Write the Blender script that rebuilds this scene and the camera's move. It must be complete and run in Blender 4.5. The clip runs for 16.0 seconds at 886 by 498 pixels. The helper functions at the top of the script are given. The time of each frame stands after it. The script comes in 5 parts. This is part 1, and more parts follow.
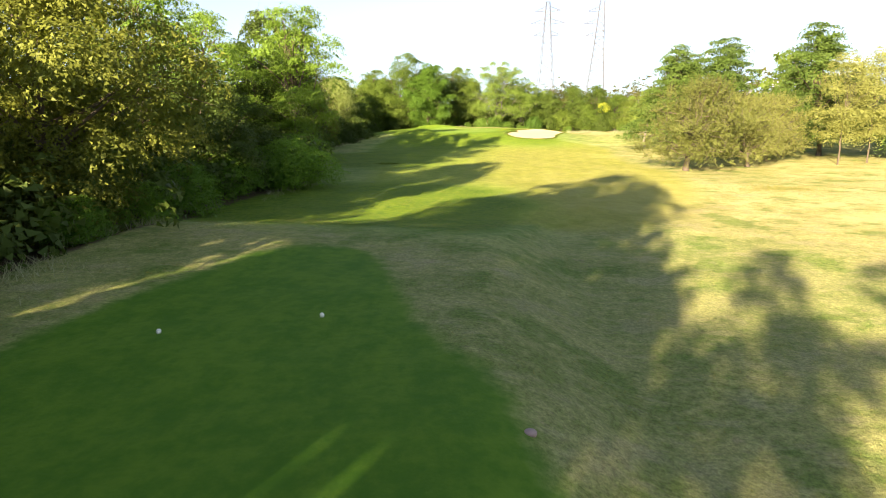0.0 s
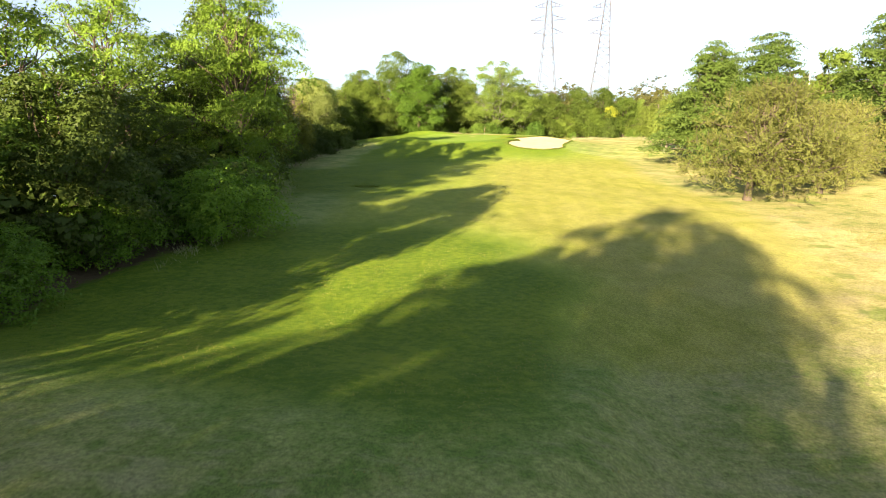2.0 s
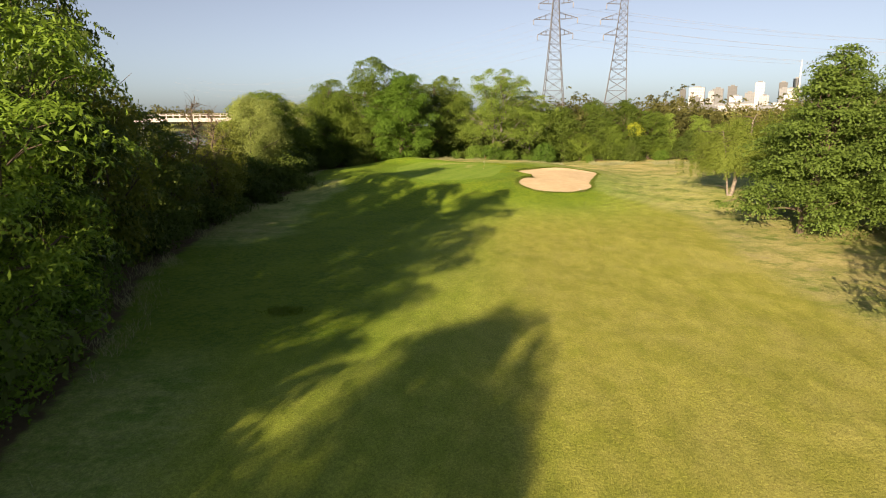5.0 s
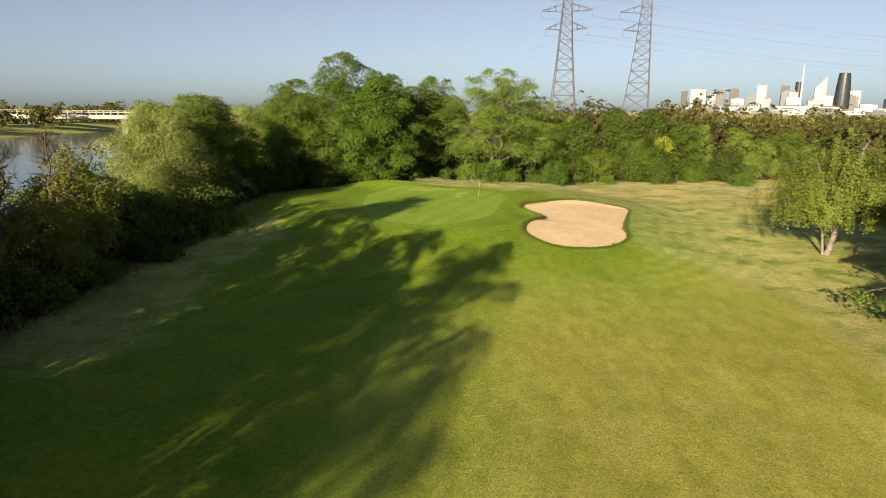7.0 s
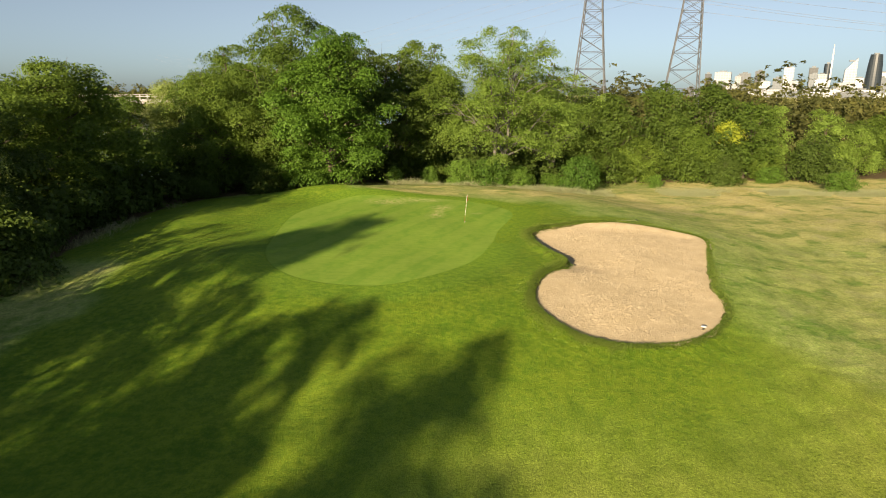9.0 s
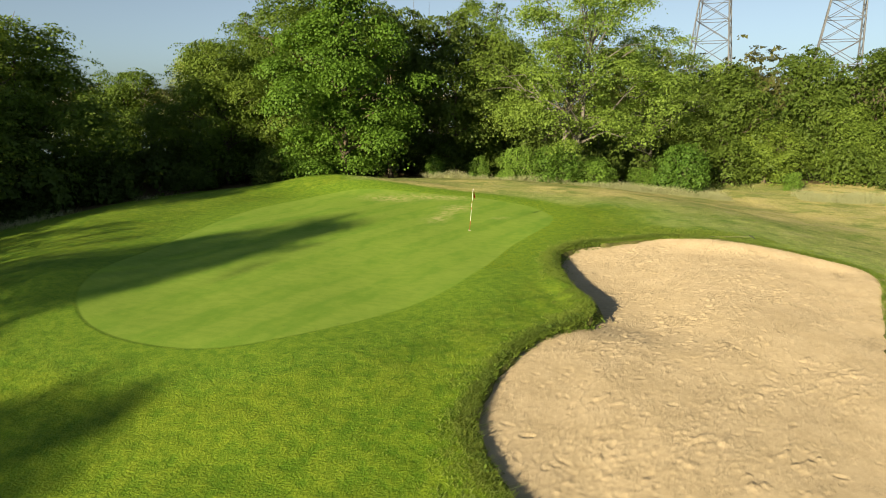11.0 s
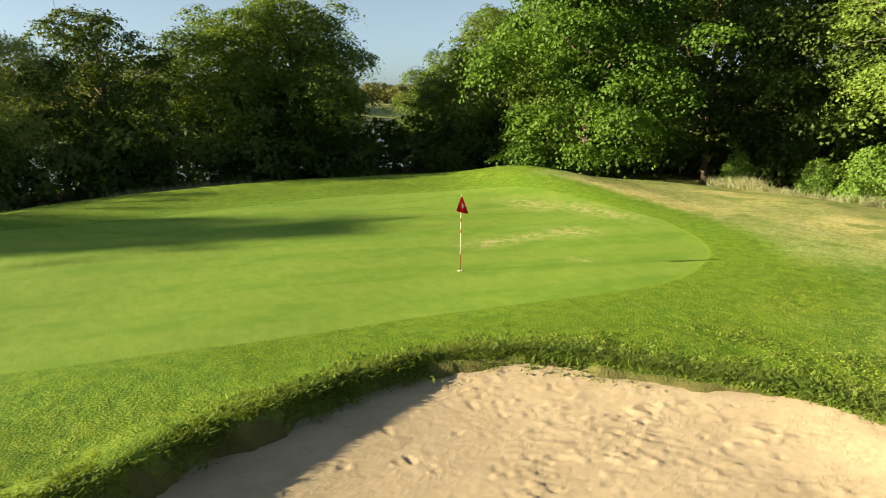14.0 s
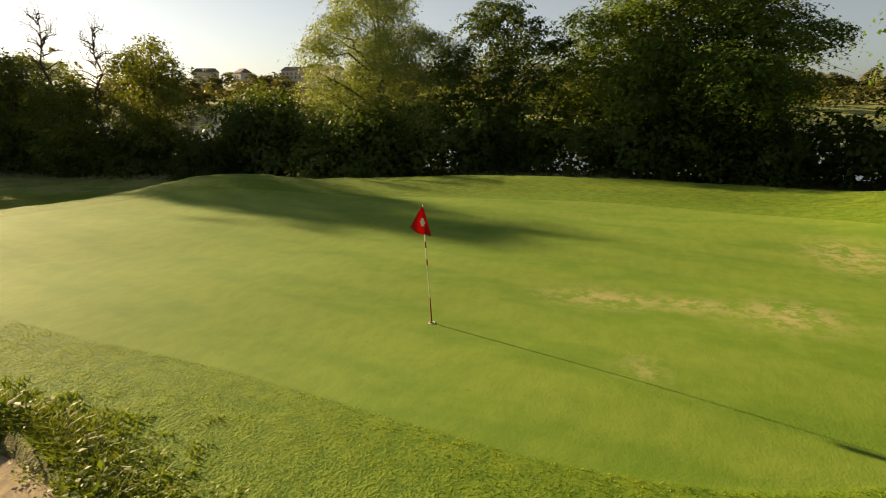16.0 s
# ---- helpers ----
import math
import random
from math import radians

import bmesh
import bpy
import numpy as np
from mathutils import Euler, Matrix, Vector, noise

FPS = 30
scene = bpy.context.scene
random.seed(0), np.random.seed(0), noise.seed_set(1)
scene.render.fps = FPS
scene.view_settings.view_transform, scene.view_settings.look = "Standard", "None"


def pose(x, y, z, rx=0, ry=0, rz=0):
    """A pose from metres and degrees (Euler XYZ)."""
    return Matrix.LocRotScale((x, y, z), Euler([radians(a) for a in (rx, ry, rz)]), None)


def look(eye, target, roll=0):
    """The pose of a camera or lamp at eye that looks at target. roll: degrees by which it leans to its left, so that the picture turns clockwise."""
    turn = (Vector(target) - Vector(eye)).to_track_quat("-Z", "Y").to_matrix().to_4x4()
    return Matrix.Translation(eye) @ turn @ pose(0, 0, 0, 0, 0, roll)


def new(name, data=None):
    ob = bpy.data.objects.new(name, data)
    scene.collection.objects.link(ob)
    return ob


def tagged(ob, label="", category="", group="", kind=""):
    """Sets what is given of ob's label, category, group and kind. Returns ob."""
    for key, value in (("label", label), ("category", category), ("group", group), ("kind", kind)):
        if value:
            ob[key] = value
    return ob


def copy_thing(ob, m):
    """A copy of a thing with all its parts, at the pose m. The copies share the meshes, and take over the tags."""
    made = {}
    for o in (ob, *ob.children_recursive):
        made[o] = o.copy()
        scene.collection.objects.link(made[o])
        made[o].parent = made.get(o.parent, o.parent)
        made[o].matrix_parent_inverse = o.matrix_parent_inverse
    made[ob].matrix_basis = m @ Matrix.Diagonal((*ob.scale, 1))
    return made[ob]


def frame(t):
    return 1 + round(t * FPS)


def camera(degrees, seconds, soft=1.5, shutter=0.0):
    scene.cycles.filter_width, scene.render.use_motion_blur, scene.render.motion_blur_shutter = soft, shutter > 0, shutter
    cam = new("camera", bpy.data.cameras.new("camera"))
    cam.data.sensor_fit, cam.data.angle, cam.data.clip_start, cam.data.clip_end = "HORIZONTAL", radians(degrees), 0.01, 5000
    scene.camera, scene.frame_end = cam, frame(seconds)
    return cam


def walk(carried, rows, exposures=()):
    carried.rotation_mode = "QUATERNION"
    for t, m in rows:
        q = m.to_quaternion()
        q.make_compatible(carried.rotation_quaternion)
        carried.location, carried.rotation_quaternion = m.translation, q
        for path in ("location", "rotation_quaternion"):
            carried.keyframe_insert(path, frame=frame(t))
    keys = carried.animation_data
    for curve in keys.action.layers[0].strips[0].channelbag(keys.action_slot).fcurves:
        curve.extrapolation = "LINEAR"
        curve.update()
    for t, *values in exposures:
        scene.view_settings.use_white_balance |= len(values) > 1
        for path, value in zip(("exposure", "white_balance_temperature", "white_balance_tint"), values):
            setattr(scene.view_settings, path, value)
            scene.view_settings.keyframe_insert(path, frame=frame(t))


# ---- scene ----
cam = camera(70.1, 16.0, soft=1.0, shutter=0.12)
PATH = [
    (0, (1.836, -145.786, 4.597), (1.679, -143.839, 4.164), -0.2),
    (0.5, (1.618, -142.203, 4.59), (1.461, -140.256, 4.159), -0.3),
    (1, (1.294, -138.355, 4.812), (1.145, -136.408, 4.381), -0.2),
    (1.5, (1.008, -134.202, 5.108), (0.865, -132.254, 4.676), -0.2),
    (2, (0.73, -129.609, 5.514), (0.594, -127.661, 5.082), -0.1),
    (2.5, (0.384, -124.882, 6.05), (0.256, -122.933, 5.62), -0.1),
    (3, (0.1, -120.119, 6.616), (-0.023, -118.17, 6.186), 0.0),
    (3.5, (-0.384, -115.086, 7.252), (-0.495, -113.136, 6.82), 0.3),
    (4, (-0.768, -109.661, 7.502), (-0.877, -107.71, 7.078), -0.2),
    (4.5, (-0.936, -104.644, 8.167), (-1.045, -102.693, 7.741), -0.4),
    (7, (-0.2, -74.831, 10.547), (-0.302, -72.881, 10.114), 0.5),
    (7.5, (0.193, -68.104, 10.701), (0.087, -66.157, 10.255), 0.4),
    (8, (0.655, -60.925, 10.574), (0.549, -58.983, 10.105), 0.4),
    (8.2, (0.924, -57.987, 10.47), (0.815, -56.048, 9.993), 0.4),
    (10.5, (5.524, -33.07, 7.066), (5.126, -31.168, 6.594), 0.1),
    (11, (7.01, -30.15, 6.546), (6.489, -28.278, 6.074), -0.0),
    (11.5, (8.548, -26.991, 6.114), (7.896, -25.161, 5.64), -0.2),
    (12, (9.976, -23.728, 5.679), (9.158, -21.965, 5.208), -0.0),
    (12.5, (11.426, -20.347, 5.495), (10.421, -18.685, 5.019), -0.1),
    (13, (12.706, -16.763, 5.193), (11.48, -15.256, 4.716), -0.1),
    (13.5, (13.615, -12.932, 4.932), (12.151, -11.655, 4.454), -0.2),
    (14, (13.984, -8.977, 4.687), (12.321, -7.974, 4.21), -0.2),
    (14.5, (13.636, -5.238, 4.442), (11.812, -4.572, 3.965), -0.1),
    (15, (12.744, -1.92, 4.25), (10.818, -1.67, 3.772), -0.2),
    (15.5, (11.485, 0.86, 4.078), (9.549, 0.703, 3.602), -0.1),
    (16, (9.859, 3.313, 3.889), (8.007, 2.73, 3.411), -0.2),
]
EXPOSURES = [(0, 2.38, 6900, 17), (2, 2.33, 6950, 18), (3, 2.02, 7100, 20), (4.5, 1.48, 7300, 21), (7, 1.2, 7050, 16), (10.5, 1.27, 6950, 8), (12.5, 1.52, 6650, 4), (13.5, 1.74, 6700, 5), (15, 1.84, 7500, 12), (15.5, 1.5, 8000, 14), (16, 1.3, 8500, 16)]
walk(cam, [(t, look(eye, target, roll)) for t, eye, target, roll in PATH], EXPOSURES)

# ---- light ----
SUN_WAY = Vector((0.35, 0.937, -0.268)).normalized()
world = bpy.data.worlds.new("world")
scene.world = world
world.use_nodes = True
wn = world.node_tree.nodes
sky = wn.new("ShaderNodeTexSky")
sky.sky_type = "NISHITA"
sky.sun_disc = False
sky.sun_elevation = math.asin(-SUN_WAY.z)
sky.sun_rotation = math.atan2(-SUN_WAY.x, -SUN_WAY.y)
sky.air_density, sky.dust_density, sky.ozone_density = 0.7, 0.7, 4.5
wn["Background"].inputs["Strength"].default_value = 0.053
haze = wn.new("ShaderNodeHueSaturation")
haze.inputs["Saturation"].default_value = 0.58
world.node_tree.links.new(sky.outputs[0], haze.inputs["Color"])
tint = wn.new("ShaderNodeMix")
tint.data_type, tint.blend_type = "RGBA", "MULTIPLY"
tint.inputs[0].default_value = 1.0
tint.inputs[7].default_value = (0.935, 1.0, 0.975, 1.0)
world.node_tree.links.new(haze.outputs[0], tint.inputs[6])
world.node_tree.links.new(tint.outputs[2], wn["Background"].inputs["Color"])
sun = new("sun", bpy.data.lights.new("sun", "SUN"))
sun.data.energy = 5.0
sun.data.angle = radians(0.6)
sun.data.color = (1.0, 0.84, 0.60)
sun.matrix_world = look((0, 0, 60), Vector((0, 0, 60)) + SUN_WAY)

# ---- node helpers ----


def material(name):
    m = bpy.data.materials.new(name)
    m.use_nodes = True
    nt = m.node_tree
    nt.nodes.clear()
    out = nt.nodes.new("ShaderNodeOutputMaterial")
    return m, nt, out


def node(nt, what, **values):
    n = nt.nodes.new(what)
    for key, value in values.items():
        if key.startswith("i_"):
            n.inputs[key[2:].replace("_", " ")].default_value = value
        elif key == "op":
            n.operation = value
        elif key == "blend":
            n.blend_type = value
        elif key == "attr":
            n.attribute_name = value
        elif key == "kind":
            n.data_type = value
    return n


def put(nt, value, socket):
    """Link a socket, or set a plain value."""
    if isinstance(value, bpy.types.NodeSocket):
        nt.links.new(value, socket)
    else:
        socket.default_value = value


def calc(nt, op, a, b=0.0, c=None):
    n = node(nt, "ShaderNodeMath", op=op)
    put(nt, a, n.inputs[0])
    put(nt, b, n.inputs[1])
    if c is not None:
        put(nt, c, n.inputs[2])
    return n.outputs[0]


def span(nt, value, a, b, lo=0.0, hi=1.0):
    n = node(nt, "ShaderNodeMapRange")
    n.interpolation_type = "SMOOTHSTEP"
    put(nt, value, n.inputs[0])
    for k, v in zip((1, 2, 3, 4), (a, b, lo, hi)):
        n.inputs[k].default_value = v
    return n.outputs[0]


def blend(nt, factor, a, b):
    n = node(nt, "ShaderNodeMix", kind="RGBA")
    put(nt, factor, n.inputs[0])
    for v, k in ((a, 6), (b, 7)):
        put(nt, (*v, 1.0) if isinstance(v, tuple) and len(v) == 3 else v, n.inputs[k])
    return n.outputs[2]


def noisy(nt, scale, detail=3.0, rough=0.55, vector=None, stretch=None):
    n = node(nt, "ShaderNodeTexNoise", i_Scale=scale, i_Detail=detail, i_Roughness=rough)
    if vector is None:
        vector = node(nt, "ShaderNodeTexCoord").outputs["Object"]
    if stretch:
        mp = node(nt, "ShaderNodeMapping")
        mp.inputs["Scale"].default_value = stretch
        nt.links.new(vector, mp.inputs[0])
        vector = mp.outputs[0]
    nt.links.new(vector, n.inputs["Vector"])
    return n.outputs["Fac"]


def field(nt, name):
    return node(nt, "ShaderNodeAttribute", attr=name).outputs["Fac"]


def surface(nt, out, color, rough=0.8, bump=None, strength=0.5, distance=0.02, metal=0.0, spec=0.3, coarse=0.0):
    p = node(nt, "ShaderNodeBsdfPrincipled", i_Metallic=metal, i_Diffuse_Roughness=coarse)
    put(nt, (*color, 1.0) if isinstance(color, tuple) else color, p.inputs["Base Color"])
    put(nt, rough, p.inputs["Roughness"])
    p.inputs["Specular IOR Level"].default_value = spec
    if bump is not None:
        b = node(nt, "ShaderNodeBump", i_Strength=strength, i_Distance=distance)
        nt.links.new(bump, b.inputs["Height"])
        nt.links.new(b.outputs[0], p.inputs["Normal"])
    nt.links.new(p.outputs[0], out.inputs[0])
    return p


def leaf_material(name, dark, light, glow=0.3):
    """Leaves: diffuse and translucent, each leaf of its own tone."""
    m, nt, out = material(name)
    island = node(nt, "ShaderNodeNewGeometry").outputs["Random Per Island"]
    own = node(nt, "ShaderNodeObjectInfo").outputs["Random"]
    patch = noisy(nt, 0.55, 2.0)
    f = calc(nt, "ADD", calc(nt, "MULTIPLY", island, 0.32), calc(nt, "MULTIPLY", patch, 0.62))
    f = calc(nt, "ADD", f, calc(nt, "MULTIPLY", calc(nt, "SUBTRACT", own, 0.35), 0.6))
    c = blend(nt, f, dark, light)
    d = node(nt, "ShaderNodeBsdfPrincipled", i_Roughness=0.55)
    d.inputs["Specular IOR Level"].default_value = 0.14
    t = node(nt, "ShaderNodeBsdfTranslucent")
    mix = node(nt, "ShaderNodeMixShader", i_Fac=glow)
    nt.links.new(c, d.inputs["Base Color"])
    nt.links.new(blend(nt, 0.5, c, (light[0] * 1.75, light[1] * 1.7, light[2] * 0.55)), t.inputs["Color"])
    nt.links.new(d.outputs[0], mix.inputs[1])
    nt.links.new(t.outputs[0], mix.inputs[2])
    nt.links.new(mix.outputs[0], out.inputs[0])
    return m


def plain_material(name, color, rough=0.7, vary=0.25, scale=6.0, metal=0.0, distance=0.01, spec=0.3):
    m, nt, out = material(name)
    n1, n2 = noisy(nt, scale, 4.0), noisy(nt, scale * 9, 2.0)
    f = calc(nt, "ADD", calc(nt, "MULTIPLY", n1, 0.7), calc(nt, "MULTIPLY", n2, 0.3))
    lo, hi = tuple(v * (1 - vary) for v in color), tuple(min(1, v * (1 + vary)) for v in color)
    surface(nt, out, blend(nt, f, lo, hi), rough, n2, 0.4, distance, metal, spec)
    return m


# ---- materials ----
GREENS = {
    "maple": leaf_material("maple_leaves", (0.041, 0.065, 0.012), (0.183, 0.209, 0.036)),
    "locust": leaf_material("locust_leaves", (0.040, 0.090, 0.011), (0.160, 0.261, 0.033), 0.28),
    "shrub": leaf_material("shrub_leaves", (0.053, 0.124, 0.017), (0.185, 0.336, 0.036), 0.28),
    "fresh": leaf_material("fresh_shrub_leaves", (0.045, 0.104, 0.016), (0.140, 0.234, 0.036), 0.28),
    "thorn": leaf_material("hawthorn_leaves", (0.080, 0.101, 0.023), (0.250, 0.269, 0.078)),
    "dark": leaf_material("dark_leaves", (0.028, 0.051, 0.011), (0.094, 0.141, 0.027)),
    "birch": leaf_material("birch_leaves", (0.072, 0.112, 0.021), (0.232, 0.299, 0.057), 0.28),
    "lime": leaf_material("lime_leaves", (0.042, 0.082, 0.014), (0.154, 0.223, 0.035)),
    "bright": leaf_material("bright_maple_leaves", (0.034, 0.084, 0.011), (0.116, 0.210, 0.025), 0.28),
    "poplar": leaf_material("poplar_leaves", (0.079, 0.137, 0.021), (0.247, 0.348, 0.070)),
    "olive": leaf_material("willow_leaves", (0.105, 0.148, 0.039), (0.288, 0.348, 0.102), 0.28),
    "hedge": leaf_material("hedge_leaves", (0.032, 0.064, 0.012), (0.114, 0.165, 0.026)),
    "yellow": leaf_material("yellow_leaves", (0.182, 0.234, 0.027), (0.348, 0.396, 0.045)),
    "far": leaf_material("far_leaves", (0.048, 0.058, 0.019), (0.146, 0.143, 0.042), 0.3),
    "dry": leaf_material("dry_grass_blades", (0.17, 0.21, 0.10), (0.37, 0.375, 0.22), 0.3),
    "straw": leaf_material("straw_blades", (0.15, 0.16, 0.04), (0.32, 0.29, 0.1), 0.3),
    "collar": leaf_material("collar_blades", (0.10, 0.165, 0.011), (0.24, 0.285, 0.024), 0.45),
    "lip": leaf_material("lip_blades", (0.07, 0.135, 0.016), (0.235, 0.30, 0.055), 0.3),
    "plane": leaf_material("plane_leaves", (0.038, 0.072, 0.015), (0.123, 0.192, 0.038), 0.28),
    "turf": leaf_material("turf_blades", (0.078, 0.130, 0.023), (0.221, 0.260, 0.052), 0.3),
}
BARK = plain_material("bark", (0.095, 0.075, 0.053), 0.9, 0.5, 5.0, distance=0.03)
PALE_BARK = plain_material("pale_bark", (0.15, 0.138, 0.115), 0.85, 0.4, 4.0, distance=0.03)
STEEL = plain_material("galvanised_steel", (0.13, 0.135, 0.14), 0.6, 0.2, 3.0, 0.2)
CABLE = plain_material("cable", (0.30, 0.31, 0.33), 0.6, 0.1, 3.0)
GLASS_INSULATOR = plain_material("insulator", (0.20, 0.19, 0.18), 0.3, 0.1, 3.0)


def birch_bark():
    m, nt, out = material("birch_bark")
    marks = noisy(nt, 3.0, 4.0, 0.7, stretch=(1.0, 1.0, 5.0))
    c = blend(nt, span(nt, marks, 0.52, 0.62), (0.21, 0.185, 0.15), (0.06, 0.05, 0.04))
    surface(nt, out, c, 0.75, marks, 0.4, 0.02)
    return m


BIRCH_BARK = birch_bark()


def ground_material():
    m, nt, out = material("golf_turf")
    big, mid, small = noisy(nt, 0.045, 3.0), noisy(nt, 0.35, 4.0), noisy(nt, 3.0, 4.0, 0.7)
    fine = noisy(nt, 22.0, 3.0, 0.7)
    streak = noisy(nt, 1.2, 3.0, 0.6, stretch=(1.0, 0.55, 1.0))
    ragged = calc(nt, "MULTIPLY", calc(nt, "SUBTRACT", noisy(nt, 1.5, 3.0), 0.5), 0.5)
    sep = node(nt, "ShaderNodeSeparateXYZ")
    nt.links.new(node(nt, "ShaderNodeTexCoord").outputs["Object"], sep.inputs[0])
    node_x = calc(nt, "ADD", sep.outputs[0], calc(nt, "MULTIPLY", sep.outputs[1], -0.06))
    green, tee, fair, dry = field(nt, "green_edge"), field(nt, "tee_edge"), field(nt, "fairway_edge"), field(nt, "dry")
    wood, lush = field(nt, "wood"), field(nt, "lush")
    # rough: green tufts, straw and bare soil
    f = calc(nt, "ADD", calc(nt, "MULTIPLY", small, 0.55), calc(nt, "MULTIPLY", mid, 0.45))
    rough = blend(nt, span(nt, f, 0.36, 0.64), (0.178, 0.226, 0.054), (0.345, 0.342, 0.126))
    straw = blend(nt, span(nt, f, 0.34, 0.62), (0.30, 0.285, 0.085), (0.51, 0.44, 0.19))
    dryness = span(nt, calc(nt, "ADD", dry, calc(nt, "MULTIPLY", calc(nt, "SUBTRACT", mid, 0.5), 0.55)), 0.25, 0.95)
    rough = blend(nt, dryness, rough, straw)
    patches = noisy(nt, 0.42, 4.0, 0.6)
    rough = blend(nt, span(nt, patches, 0.47, 0.36, 0.0, 0.65), rough, (0.105, 0.185, 0.026))
    rough = blend(nt, span(nt, patches, 0.56, 0.68, 0.0, 0.4), rough, (0.37, 0.325, 0.19))
    wisps = noisy(nt, 1.6, 6.0, 0.72, stretch=(0.55, 1.5, 1.0))
    rough = blend(nt, span(nt, wisps, 0.50, 0.68, 0.0, 0.5), rough, (0.345, 0.315, 0.165))
    rough = blend(nt, span(nt, wisps, 0.44, 0.30, 0.0, 0.28), rough, (0.095, 0.145, 0.030))
    bare = calc(nt, "MULTIPLY", span(nt, noisy(nt, 0.8, 5.0, 0.7), 0.63, 0.72), 0.5)
    rough = blend(nt, bare, rough, (0.33, 0.26, 0.16))
    # fairway: finer, greener, mown
    way = blend(nt, span(nt, calc(nt, "ADD", calc(nt, "MULTIPLY", streak, 0.6), calc(nt, "MULTIPLY", fine, 0.4)), 0.35, 0.65),
                (0.222, 0.250, 0.036), (0.322, 0.322, 0.068))
    way = blend(nt, calc(nt, "MULTIPLY", span(nt, calc(nt, "ADD", dry, calc(nt, "SUBTRACT", mid, 0.5)), 0.3, 1.0), 0.5), way, (0.43, 0.39, 0.14))
    c = blend(nt, span(nt, calc(nt, "ADD", fair, calc(nt, "MULTIPLY", ragged, 4.0)), -1.5, 1.5, 1.0, 0.0), rough, way)
    speck = calc(nt, "MULTIPLY", span(nt, noisy(nt, 7.0, 2.0, 0.8), 0.66, 0.72), 0.2)
    c = blend(nt, speck, c, (0.40, 0.38, 0.16))
    grit = span(nt, calc(nt, "ADD", calc(nt, "MULTIPLY", noisy(nt, 11.0, 4.0, 0.75), 0.65), calc(nt, "MULTIPLY", noisy(nt, 34.0, 3.0, 0.7), 0.35)), 0.36, 0.64, 0.66, 1.34)
    gm = node(nt, "ShaderNodeMix", kind="RGBA", blend="MULTIPLY")
    gm.inputs[0].default_value = 1.0
    nt.links.new(c, gm.inputs[6])
    nt.links.new(grit, gm.inputs[7])
    c = gm.outputs[2]
    lanes = calc(nt, "SINE", calc(nt, "ADD", calc(nt, "MULTIPLY", node_x, 2.6), calc(nt, "MULTIPLY", mid, 2.2)))
    lanes = calc(nt, "MULTIPLY", lanes, span(nt, fair, 0.0, -3.0, 0.0, 0.025))
    mown = calc(nt, "ADD", 1.0, calc(nt, "ADD", lanes, calc(nt, "MULTIPLY", field(nt, "swath"), 0.09)))
    mm = node(nt, "ShaderNodeMix", kind="RGBA", blend="MULTIPLY")
    mm.inputs[0].default_value = 1.0
    nt.links.new(c, mm.inputs[6])
    nt.links.new(mown, mm.inputs[7])
    c = mm.outputs[2]
    # deeper colour where turf is watered, and where tree shade is put in
    richer = node(nt, "ShaderNodeMix", kind="RGBA", blend="MULTIPLY")
    nt.links.new(lush, richer.inputs[0])
    nt.links.new(c, richer.inputs[6])
    richer.inputs[7].default_value = (0.63, 1.0, 0.5, 1.0)
    c = richer.outputs[2]
    # watered turf (also over tree-shaded ground), then the collar round the green, then the green
    soft = calc(nt, "ADD", calc(nt, "MULTIPLY", small, 0.5), calc(nt, "ADD", calc(nt, "MULTIPLY", fine, 0.25), calc(nt, "MULTIPLY", mid, 0.25)))
    watered = blend(nt, span(nt, soft, 0.38, 0.62), (0.062, 0.136, 0.006), (0.168, 0.236, 0.016))
    c = blend(nt, span(nt, lush, 0.45, 0.85, 0.0, 0.9), c, watered)
    collar = blend(nt, span(nt, calc(nt, "ADD", small, fine), 0.8, 1.2), (0.082, 0.17, 0.012), (0.162, 0.252, 0.021))
    c = blend(nt, span(nt, calc(nt, "ADD", green, ragged), 1.6, 2.6, 1.0, 0.0), c, collar)
    putt = blend(nt, span(nt, calc(nt, "ADD", calc(nt, "MULTIPLY", streak, 0.7), calc(nt, "MULTIPLY", big, 0.3)), 0.38, 0.62),
                 (0.132, 0.240, 0.026), (0.182, 0.285, 0.037))
    band = node(nt, "ShaderNodeTexWave", i_Scale=0.13, i_Distortion=0.6)
    turned = node(nt, "ShaderNodeMapping")
    turned.inputs["Rotation"].default_value = (0, 0, radians(18))
    nt.links.new(node(nt, "ShaderNodeTexCoord").outputs["Object"], turned.inputs[0])
    nt.links.new(turned.outputs[0], band.inputs["Vector"])
    putt = blend(nt, span(nt, band.outputs["Fac"], 0.3, 0.7, 0.0, 0.55), putt, (0.208, 0.300, 0.045))
    nap = noisy(nt, 3.2, 6.0, 0.75, stretch=(0.45, 1.0, 1.0))
    putt = blend(nt, span(nt, nap, 0.35, 0.62, 0.35, 0.0), putt, (0.10, 0.20, 0.016))
    worn = span(nt, noisy(nt, 0.6, 5.0, 0.75, stretch=(1.0, 2.2, 1.0)), 0.63, 0.72)
    putt = blend(nt, calc(nt, "MULTIPLY", worn, 0.25), putt, (0.28, 0.30, 0.10))
    bald = calc(nt, "MULTIPLY", field(nt, "worn"), span(nt, noisy(nt, 2.6, 5.0, 0.75), 0.42, 0.58))
    putt = blend(nt, calc(nt, "MULTIPLY", bald, 0.75), putt, (0.46, 0.40, 0.19))
    ball_marks = span(nt, noisy(nt, 5.0, 2.0, 0.5), 0.70, 0.74)
    putt = blend(nt, calc(nt, "MULTIPLY", ball_marks, 0.35), putt, (0.12, 0.14, 0.03))
